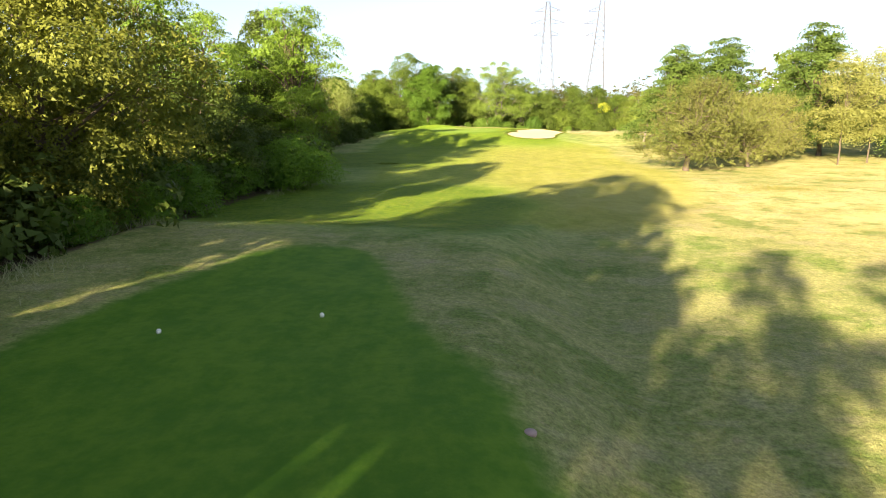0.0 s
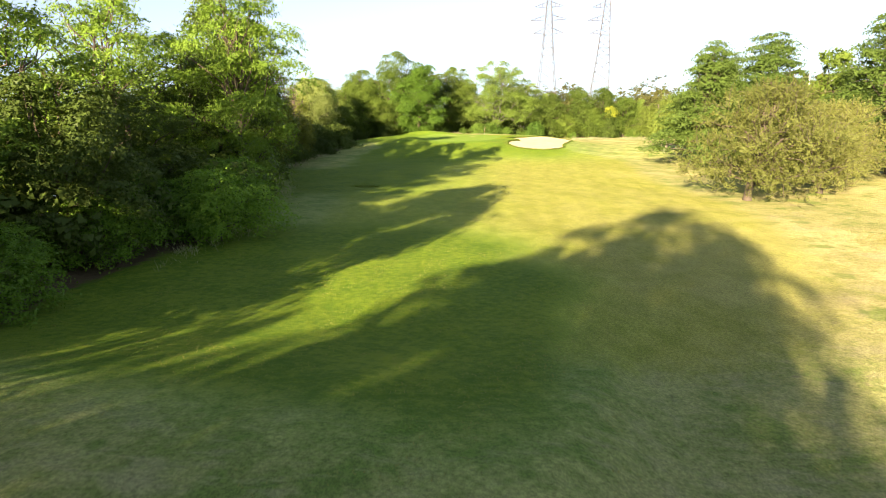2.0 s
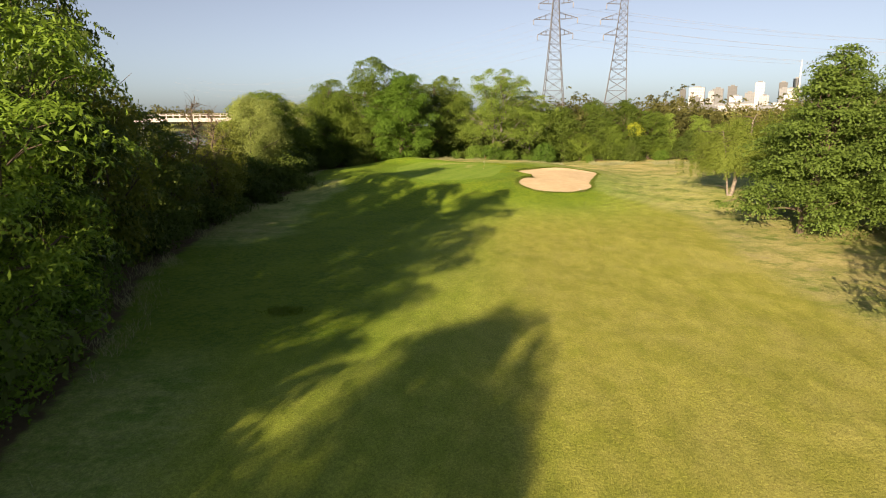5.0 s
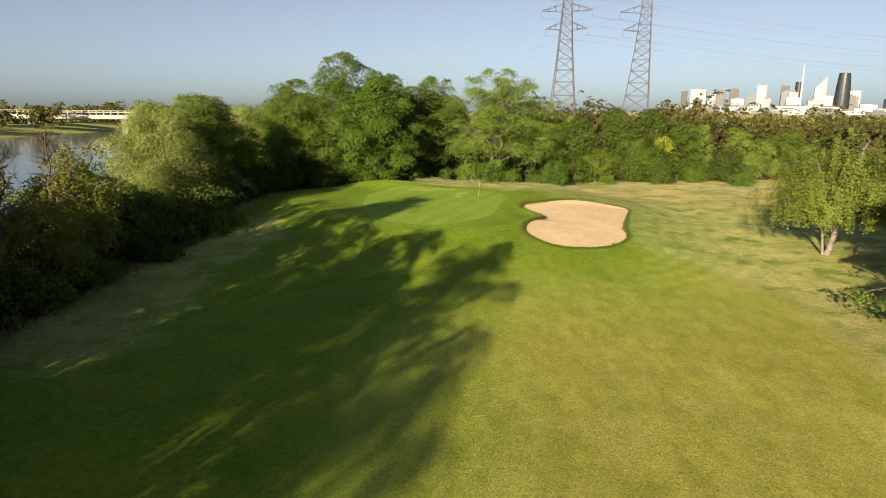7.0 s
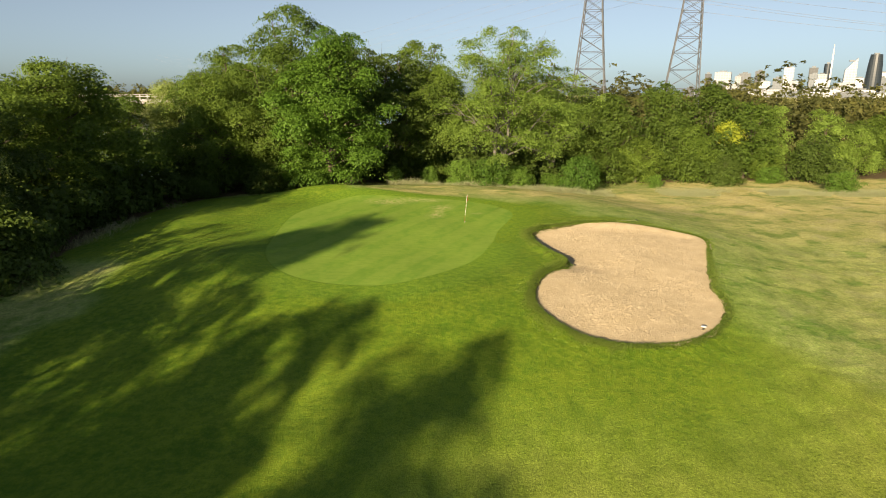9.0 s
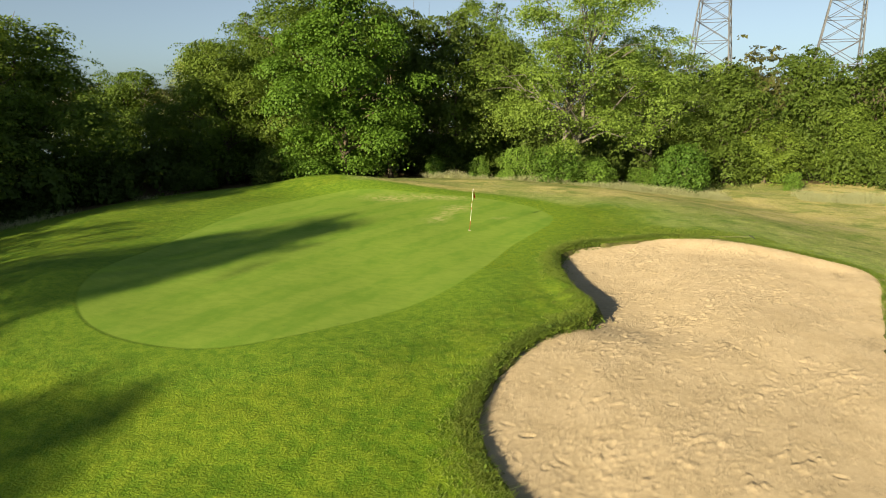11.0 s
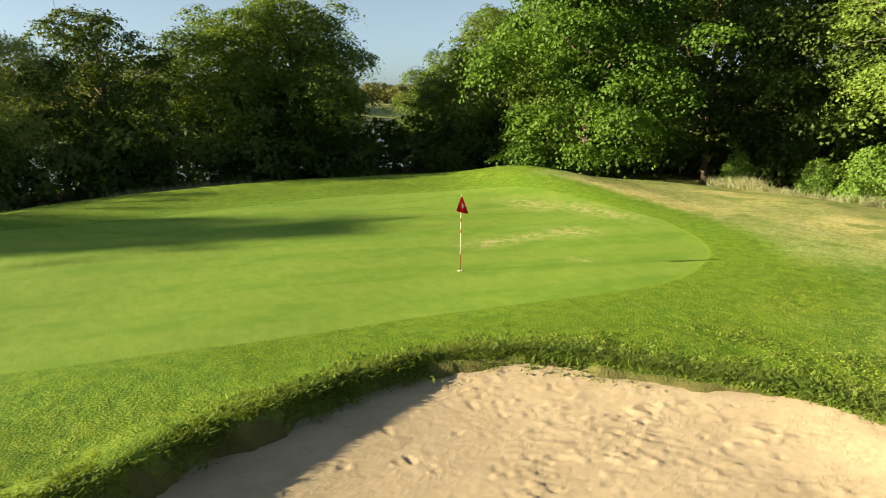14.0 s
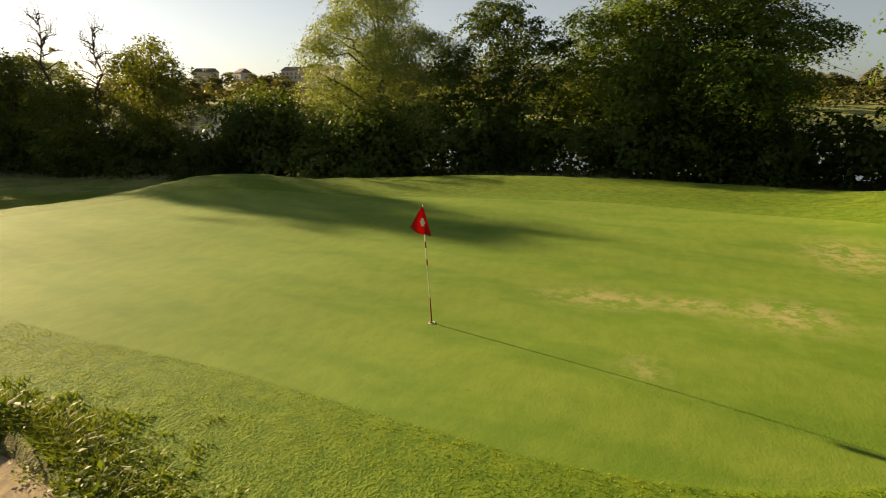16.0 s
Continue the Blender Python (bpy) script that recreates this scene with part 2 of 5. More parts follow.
    c = blend(nt, span(nt, calc(nt, "ADD", green, calc(nt, "MULTIPLY", ragged, 0.12)), -0.06, 0.06, 1.0, 0.0), c, putt)
    # tee
    teeing = blend(nt, span(nt, calc(nt, "ADD", calc(nt, "MULTIPLY", streak, 0.5), calc(nt, "MULTIPLY", small, 0.5)), 0.35, 0.65),
                   (0.062, 0.165, 0.010), (0.115, 0.225, 0.016))
    c = blend(nt, span(nt, calc(nt, "ADD", tee, calc(nt, "MULTIPLY", ragged, 1.4)), -0.45, 0.35, 1.0, 0.0), c, teeing)
    # litter under the trees
    c = blend(nt, calc(nt, "MULTIPLY", span(nt, calc(nt, "ADD", wood, calc(nt, "MULTIPLY", ragged, 2.0)), 0.3, 0.7), 1.0), c,
              blend(nt, small, (0.06, 0.045, 0.025), (0.15, 0.11, 0.06)))
    # bare soil on the bunker's face
    c = blend(nt, calc(nt, "MULTIPLY", field(nt, "soil"), 0.75), c, blend(nt, small, (0.055, 0.042, 0.022), (0.16, 0.115, 0.065)))
    relief = calc(nt, "ADD", calc(nt, "MULTIPLY", fine, 0.4), calc(nt, "MULTIPLY", small, 0.6))
    smooth = calc(nt, "MINIMUM", span(nt, green, -0.1, 2.0, 0.12, 1.0), span(nt, tee, -0.1, 0.6, 0.25, 1.0))
    step = calc(nt, "ADD", span(nt, calc(nt, "ADD", green, calc(nt, "MULTIPLY", ragged, 0.15)), -0.05, 0.12), span(nt, calc(nt, "ADD", green, ragged), 1.7, 2.1))
    relief = calc(nt, "ADD", calc(nt, "MULTIPLY", relief, smooth), calc(nt, "MULTIPLY", step, 0.15))
    surface(nt, out, c, 0.85, relief, 0.9, 0.10, spec=0.15, coarse=0.12)
    return m


def sand_material():
    m, nt, out = material("bunker_sand")
    a, b, c3 = noisy(nt, 1.3, 4.0), noisy(nt, 9.0, 5.0, 0.7), noisy(nt, 60.0, 3.0, 0.7)
    c = blend(nt, span(nt, calc(nt, "ADD", calc(nt, "MULTIPLY", a, 0.6), calc(nt, "MULTIPLY", b, 0.4)), 0.35, 0.65), (0.368, 0.296, 0.186), (0.432, 0.350, 0.228))
    lump = span(nt, noisy(nt, 4.2, 7.0, 0.8, stretch=(1.0, 0.5, 1.0)), 0.46, 0.64)
    lump = calc(nt, "MULTIPLY", lump, span(nt, noisy(nt, 0.5, 2.0), 0.35, 0.6, 0.15, 1.0))
    fine = calc(nt, "ADD", calc(nt, "MULTIPLY", b, 0.6), calc(nt, "MULTIPLY", c3, 0.35))
    surface(nt, out, c, 0.95, calc(nt, "ADD", calc(nt, "MULTIPLY", fine, 0.5), calc(nt, "MULTIPLY", lump, 0.45)), 0.5, 0.05, spec=0.1, coarse=0.3)
    return m


GROUND = ground_material()
SAND = sand_material()


def water_material():
    m, nt, out = material("river_water")
    w = noisy(nt, 0.8, 3.0, stretch=(1.0, 0.5, 1.0))
    surface(nt, out, (0.05, 0.07, 0.06), 0.12, w, 0.25, 0.1, spec=0.5)
    return m


# ---- mesh helpers ----


def mesh_object(name, verts, faces, mat, parent=None, smooth=False):
    me = bpy.data.meshes.new(name)
    verts = np.asarray(verts, np.float32)
    faces = np.asarray(faces, np.int32)
    k = faces.shape[1]
    me.vertices.add(len(verts))
    me.vertices.foreach_set("co", verts.ravel())
    me.loops.add(faces.size)
    me.loops.foreach_set("vertex_index", faces.ravel())
    me.polygons.add(len(faces))
    me.polygons.foreach_set("loop_start", np.arange(0, faces.size, k, dtype=np.int32))
    me.polygons.foreach_set("loop_total", np.full(len(faces), k, np.int32))
    if smooth:
        me.polygons.foreach_set("use_smooth", np.ones(len(faces), bool))
    me.update(calc_edges=True)
    me.validate()
    me.materials.append(mat)
    ob = new(name, me)
    ob.parent = parent
    return ob


def part(name, bm, mat, parent=None, label=""):
    me = bpy.data.meshes.new(name)
    bm.to_mesh(me)
    bm.free()
    me.materials.append(mat)
    ob = new(name, me)
    ob.parent = parent
    if label:
        ob["label"] = label
    return ob


def tubes(lines, sides=6):
    """Vertices and quads of tapered tubes; a line is a list of (point, radius)."""
    verts, faces = [], []
    for line in lines:
        start = len(verts)
        for i, (p, r) in enumerate(line):
            p = Vector(p)
            ahead = (Vector(line[min(i + 1, len(line) - 1)][0]) - Vector(line[max(i - 1, 0)][0])).normalized()
            side = ahead.cross(Vector((0.31, 0.95, 0.07))).normalized()
            over = ahead.cross(side)
            for k in range(sides):
                a = 2 * math.pi * k / sides
                verts.append(p + (side * math.cos(a) + over * math.sin(a)) * r)
        for i in range(len(line) - 1):
            for k in range(sides):
                a, b = start + i * sides + k, start + i * sides + (k + 1) % sides
                faces.append((a, b, b + sides, a + sides))
        n = len(line) - 1
        faces.append((start + 0, start + 1, start + 2, start + 3))
        top = start + n * sides
        faces.append((top + 3, top + 2, top + 1, top + 0))
    return np.array([tuple(v) for v in verts]), np.array(faces)


def limb(rng, a, b, r0, r1, bend=0.12, steps=4):
    """A crooked limb from a to b."""
    a, b = Vector(a), Vector(b)
    reach = (b - a).length
    out = []
    for i in range(steps + 1):
        u = i / steps
        p = a.lerp(b, u)
        if 0 < i < steps:
            p += Vector(rng.normal(0, bend * reach * 0.5, 3)) * 0.6 + Vector((0, 0, 0.10 * reach * math.sin(u * math.pi)))
        out.append((p, r0 + (r1 - r0) * u))
    return out


def unit(v):
    return v / np.maximum(np.linalg.norm(v, axis=1, keepdims=True), 1e-6)


def leaf_quads(rng, points, normals, size, slim=0.55, hang=0.0, full=0.0):
    """A bent leaf or spray of leaves for each point: four vertices and two triangles; full widens its ends."""
    n = len(points)
    normals = unit(normals + rng.normal(0, 0.42, (n, 3)))
    along = rng.normal(0, 1, (n, 3)) + np.array([0, 0, -hang])
    along = unit(along - normals * (along * normals).sum(1, keepdims=True))
    across = np.cross(normals, along)
    s = (size * rng.uniform(0.65, 1.35, n))[:, None]
    tip = points + along * s * 0.5 - normals * s * 0.08 + across * s * full * 0.3
    root = points - along * s * 0.5 - normals * s * 0.08 - across * s * full * 0.3
    a = points + across * s * slim * 0.5 - along * s * full * 0.28
    b = points - across * s * slim * 0.5 + along * s * full * 0.28
    verts = np.stack([root, a, tip, b], 1).reshape(-1, 3)
    k = np.arange(n)[:, None] * 4
    faces = np.concatenate([k + [0, 1, 3], k + [1, 2, 3]], 1).reshape(-1, 3)
    return verts, faces


def leaf_tips(rng, points, normals, size, slim=0.7, hang=0.0):
    """A single pointed leaf for each point."""
    n = len(points)
    normals = unit(normals + rng.normal(0, 0.42, (n, 3)))
    along = rng.normal(0, 1, (n, 3)) + np.array([0, 0, -hang])
    along = unit(along - normals * (along * normals).sum(1, keepdims=True))
    across = np.cross(normals, along)
    s = (size * rng.uniform(0.6, 1.4, n))[:, None]
    skew = rng.uniform(0.15, 0.45, n)[:, None]
    root = points - along * s * 0.5
    a = points + across * s * slim * 0.55 - along * s * skew * 0.5
    tip = points + along * s * 0.55 - across * s * slim * 0.3
    verts = np.stack([root - across * s * slim * 0.2, a, tip], 1).reshape(-1, 3)
    return verts, np.arange(n * 3).reshape(-1, 3)


def lobes_of(rng, low, high, radius, count, flat=0.75, profile="round", puff=0.36):
    """Puffs of a crown: centres and radii, wider or narrower with height."""
    out = []
    f1, f2 = rng.uniform(0, 6.28, 2)
    for i in range(count):
        u = (i + 0.5) / count
        z = low + (high - low) * u
        if profile == "round":
            r = radius * math.sqrt(max(0.0, 1 - (2 * u - 0.9) ** 2 / 1.25))
        elif profile == "dome":
            r = radius * math.sqrt(max(0.02, 1 - u**2.2))
        elif profile == "column":
            r = radius * (0.72 + 0.38 * math.sin(math.pi * min(1, u * 1.15))) * (1.0 if u < 0.75 else 1.0 - 1.5 * (u - 0.75))
        elif profile == "cone":
            r = radius * (1.05 - 0.85 * u)
        else:
            r = radius * (0.55 + 0.45 * math.sin(math.pi * u))
        a = i * 2.39996 + rng.uniform(-0.5, 0.5)
        r *= 1 + 0.16 * math.sin(2 * a + f1 + u * 2) + 0.10 * math.sin(3 * a + f2 - u * 5)
        q = r * (rng.uniform(0.25, 0.6) if rng.random() < 0.3 else rng.uniform(0.6, 0.92))
        s = radius * puff * rng.choice([0.6, 0.8, 1.0, 1.3]) * rng.uniform(0.85, 1.15) * (0.65 + 0.5 * r / radius)
        if i % 12 == 6 and profile in ("column", "dome", "cone"):
            q, s = 0.1 * radius, max(s, 0.34 * r)
        out.append((q * math.cos(a), q * math.sin(a), z + rng.normal(0, 0.03) * (high - low), s, s * flat))
    return np.array(out)


def crown_points(rng, lobes, count, shell=0.8, clump=0.55, per=26, stray=0.14, tier=0.36, spike=0.0):
    """Leaves in flat drooping sprays that sit on the puffs' shells, some reaching out of them.

    tier: how level the sprays lie; spike: the share of sprays that are upright pointed twigs. Also gives the twigs.
    """
    sprays = max(1, count // per)
    w = lobes[:, 3] ** 2
    which = rng.choice(len(lobes), sprays, p=w / w.sum())
    way = unit(rng.normal(0, 1, (sprays, 3)) + np.array([0, 0, 0.25]))
    kind = rng.random(sprays)
    deep = np.where(kind < 0.70, rng.uniform(shell, 1.08, sprays), np.where(kind < 0.70 + stray, rng.uniform(1.05, 1.45, sprays), rng.uniform(0.25, shell, sprays)))
    wob = 1 + 0.22 * np.sin(way[:, 0] * 5 + which) * np.sin(way[:, 1] * 5 + which * 2.0) + 0.12 * np.sin(way[:, 2] * 11 + which)
    L = lobes[which]
    scale = np.stack([L[:, 3], L[:, 3], L[:, 4]], 1) * (deep * wob)[:, None]
    centre = L[:, :3] + way * scale
    face = unit(way * (1 - tier) + np.array([0, 0, tier]) + rng.normal(0, 0.12, (sprays, 3)))
    k = np.repeat(np.arange(sprays), per)
    big = clump * rng.uniform(0.45, 1.25, sprays)
    off = np.clip(rng.normal(0, 1, (len(k), 3)), -1.7, 1.7) * big[k][:, None]
    off -= face[k] * (off * face[k]).sum(1, keepdims=True) * (0.78 if tier < 0.5 else 0.88)
    off[:, 2] -= 0.12 * (off**2).sum(1) / clump
    facing = unit(face[k] + off * 0.4 / clump)
    axis = unit(way + np.array([0, 0, 0.55]) + rng.normal(0, 0.35, (sprays, 3)))
    pointed = (rng.random(sprays) < spike)[k]
    along = rng.uniform(-0.5, 1.0, len(k))
    twig = axis[k] * (along * big[k] * 1.6)[:, None] + rng.normal(0, 0.16, (len(k), 3)) * (big[k] * (1.2 - along))[:, None]
    off = np.where(pointed[:, None], twig, off)
    return centre[k] + off, facing, (centre - axis * big[:, None], centre + axis * (big * 1.5)[:, None])


def make_tree(kind, label, category, seed, height, radius, leaves, size, count=16, clear=0.25, flat=0.75, profile="round",
              trunk=0.22, bark=None, limbs=9, lean=(0, 0), puff=0.36, slim=0.55, hang=0.0, number=9000, stems=1, shell=0.8, full=0.8, clump=0.55, kite=False, stray=0.14, tier=0.36, spike=0.0, twigs=0, per=30):
    rng = np.random.default_rng(seed)
    root = tagged(new(kind), label, category)
    low = height * clear
    lobes = lobes_of(rng, low + radius * 0.15, height - radius * puff * flat * 0.8, radius, count, flat, profile, puff)
    lobes[:, 0] += lean[0] * lobes[:, 2] / height
    lobes[:, 1] += lean[1] * lobes[:, 2] / height
    lines = []
    for s in range(stems):
        off = Vector((0.0, 0.0, 0.0)) if stems == 1 else Vector((math.cos(s * 2.5), math.sin(s * 2.5), 0)) * trunk
        fork = Vector((lean[0] * 0.45, lean[1] * 0.45, max(low * 0.9, height * 0.28))) + off * (1 if stems == 1 else 3.0)
        lines.append([(off + Vector((0, 0, -0.5)), trunk * 1.5), (off + Vector((0, 0, 0.15)), trunk * 1.2)] + limb(rng, off + Vector((0, 0, 0.5)), fork, trunk, trunk * 0.75, 0.06, 3))
        top = Vector((lean[0] * 0.9, lean[1] * 0.9, height * 0.88)) + off * 3
        lines.append(limb(rng, fork, top, trunk * 0.75, trunk * 0.12, 0.08, 5))
        order = rng.permutation(len(lobes))[:limbs]
        for k in order:
            c = Vector(lobes[k, :3])
            h = min(max(low * 0.8, c.z * rng.uniform(0.45, 0.75)), height * 0.8)
            u = max(0.0, (h - fork.z) / max(0.1, top.z - fork.z))
            a = fork.lerp(top, u) if h > fork.z else Vector((0, 0, 0.5)).lerp(fork, h / fork.z)
            lines.append(limb(rng, a, c, trunk * (0.5 - 0.25 * u), trunk * 0.08, 0.16, 4))
            for _ in range(2):
                tip = c + Vector(rng.normal(0, lobes[k, 3] * 0.55, 3))
                lines.append(limb(rng, a.lerp(c, 0.7), tip, trunk * 0.14, trunk * 0.04, 0.15, 3))
    v, f = tubes(lines, 5)
    mesh_object("trunk", v, f, bark or BARK, root, True)
    p, nrm, (start, end) = crown_points(rng, lobes, number if kite else int(number * 1.75), shell, clump, per, stray, tier, spike)
    if twigs:
        v, f = tubes([[(start[i], 0.022), (end[i], 0.006)] for i in rng.permutation(len(start))[:twigs]], 4)
        mesh_object("branchwork", v, f, bark or BARK, root)
    keep = p[:, 2] > 0.08
    if kite:
        v, f = leaf_quads(rng, p[keep], nrm[keep], size, slim, hang, 0.12)
    else:
        v, f = leaf_tips(rng, p[keep], nrm[keep], size, slim * 1.4, hang)
    mesh_object("crown", v, f, leaves, root)
    return root


# ---- ground ----


def smooth_ring(points, per=8):
    """A closed curve through a few corners."""
    p = np.array(points, float)
    out = []
    for i in range(len(p)):
        a, b, c, d = p[i - 1], p[i], p[(i + 1) % len(p)], p[(i + 2) % len(p)]
        for u in np.linspace(0, 1, per, endpoint=False):
            out.append(0.5 * (2 * b + (c - a) * u + (2 * a - 5 * b + 4 * c - d) * u**2 + (3 * b - a - 3 * c + d) * u**3))
    return np.array(out)


def ring_distance(ring, x, y):
    """Metres to the ring's edge, negative inside."""
    x, y = np.asarray(x, float), np.asarray(y, float)
    best = np.full(x.shape, 1e9)
    inside = np.zeros(x.shape, bool)
    lo, hi = ring.min(0) - 12, ring.max(0) + 12
    near = (x > lo[0]) & (x < hi[0]) & (y > lo[1]) & (y < hi[1])
    px, py = x[near], y[near]
    bb, ii = np.full(px.shape, 1e9), np.zeros(px.shape, bool)
    for a, b in zip(ring, np.roll(ring, -1, 0)):
        d = b - a
        u = np.clip(((px - a[0]) * d[0] + (py - a[1]) * d[1]) / (d @ d + 1e-9), 0, 1)
        bb = np.minimum(bb, np.hypot(px - a[0] - u * d[0], py - a[1] - u * d[1]))
        cross = (a[1] > py) != (b[1] > py)
        with np.errstate(divide="ignore", invalid="ignore"):
            ii ^= cross & (px < d[0] * (py - a[1]) / (d[1] if abs(d[1]) > 1e-9 else 1e-9) + a[0])
    best[near], inside[near] = bb, ii
    return np.clip(np.where(inside, -best, best), -20, 20)


GREEN_RING = smooth_ring([(-8.4, -15.6), (-5.0, -16.8), (-2.2, -16.0), (0.9, -11.8), (2.1, -7.0), (2.6, -2.5), (3.7, 2.6), (3.3, 5.5), (1.2, 8.6), (-4.0, 10.6), (-10.6, 9.6), (-13.6, 3.0), (-12.9, -5.0), (-11.0, -12.5)])
BUNKER_RING = smooth_ring([(4.8, -4.3), (5.5, -2.2), (7.2, -0.8), (9.3, 0.7), (12.0, 0.3), (15.4, -0.3), (17.2, -1.7), (15.7, -7.5), (14.4, -12.4), (13.9, -16.2), (11.6, -19.6), (8.6, -20.9), (6.2, -20.5), (4.5, -18.4), (4.4, -16.0), (5.1, -13.7), (6.2, -12.0), (6.5, -10.4), (5.4, -7.6)])
TEE_RING = smooth_ring([(-6.8, -124.4), (-4.6, -122.6), (-2.6, -123.4), (-1.2, -127.0), (0.4, -131.8), (2.3, -135.2), (3.2, -141.0), (3.4, -155.0), (2.0, -168.0), (-9.5, -168.0), (-10.2, -150.0), (-9.0, -133.0)])
FAIRWAY_RING = smooth_ring([(-7.0, -108.0), (8.0, -112.0), (17.0, -98.0), (20.0, -78.0), (19.0, -55.0), (21.0, -35.0), (16.0, -20.0), (6.0, -14.0), (4.0, -16.0), (-4.0, -18.0), (-13.0, -22.0), (-17.0, -50.0), (-11.0, -80.0)])
# the wood's edge beside the river
WOOD_Y = [-400, -135, -118, -106, -90, -82, -70, -60, -45, -34, -18, -10, 14, 24, 40]
WOOD_X = [-13, -13, -13.5, -16.5, -14.5, -15.5, -19.0, -23.0, -25.5, -26.5, -25.0, -26.0, -30.0, -24.0, -24.0]


def ramp(a, b, v):
    u = np.clip((v - a) / (b - a), 0, 1)
    return u * u * (3 - 2 * u)


def land(x, y):
    """The ground's height without the bunker."""
    x, y = np.asarray(x, float), np.asarray(y, float)
    z = -1.7 - 0.4 * ramp(-115, -60, y) + 0.4 * ramp(-40, -15, y)
    z = z + 1.7 * (1 - ramp(0.75, 1.5, np.hypot((x + 4) / 20, (y - 1) / 22)))
    z = z + 1.2 * (1 - ramp(0.8, 1.3, np.maximum(abs(x + 6) / 9, abs(y + 142) / 26)))
    z = z + 0.85 * np.exp(-(((x + 12.5) / 5.4) ** 2 + ((y - 12.8) / 3.0) ** 2))
    z = z + 0.6 * np.exp(-(((x + 13.2) / 2.6) ** 2 + ((y + 13.5) / 4.0) ** 2))
    z = z + 0.10 * np.sin(x * 0.21 + 1.0) * np.sin(y * 0.17) * ramp(-18, -30, y) + 0.04 * np.sin(x * 0.7) * np.sin(y * 0.55)
    # river bed and the far bank's hill
    z = z - 6.0 * ramp(-37, -52, x) * (1 - ramp(-235, -265, x)) + 13.0 * ramp(-300, -520, x) * (1 - ramp(60, 220, y))
    return z


def height_at(x, y):
    return float(land(np.array([x]), np.array([y]))[0])


def steps(*stretches):
    out = []
    for a, b, d in stretches:
        out += list(np.arange(a, b - d * 0.5, d))
    return out + [stretches[-1][1]]


def wide(inner, reach):
    """Inner lines with ever wider ones out to the horizon."""
    lo, hi, s = inner[0], inner[-1], 1.5
    left, right = [], []
    while lo > -reach or hi < reach:
        s *= 1.22
        if lo > -reach:
            lo -= s
            left.append(lo)
        if hi < reach:
            hi += s
            right.append(hi)
    return np.array(left[::-1] + list(inner) + right)


def rumple(x, y, size, seed, octaves=3):
    """Smooth random relief between -1 and 1 with bumps of about that size."""
    out, gain = np.zeros(np.shape(x)), 1.0
    for k in range(octaves):
        rng = np.random.default_rng(seed + k)
        grid = rng.uniform(-1, 1, (128, 128))
        u, v = np.asarray(x) / size * 2**k + 1000.3, np.asarray(y) / size * 2**k + 1000.7
        i, j = np.floor(u).astype(int), np.floor(v).astype(int)
        a, c = u - i, v - j
        a, c = a * a * (3 - 2 * a), c * c * (3 - 2 * c)
        g = lambda p, q: grid[p % 128, q % 128]  # noqa: E731
        out += gain * ((g(i, j) * (1 - a) + g(i + 1, j) * a) * (1 - c) + (g(i, j + 1) * (1 - a) + g(i + 1, j + 1) * a) * c)
        gain *= 0.5
    return out


def lush_spot(x, y):
    """Where the turf round the green is watered."""
    return ramp(-40, -24, y) * (1 - ramp(8, 12, y)) * (1 - ramp(10, 20, x))


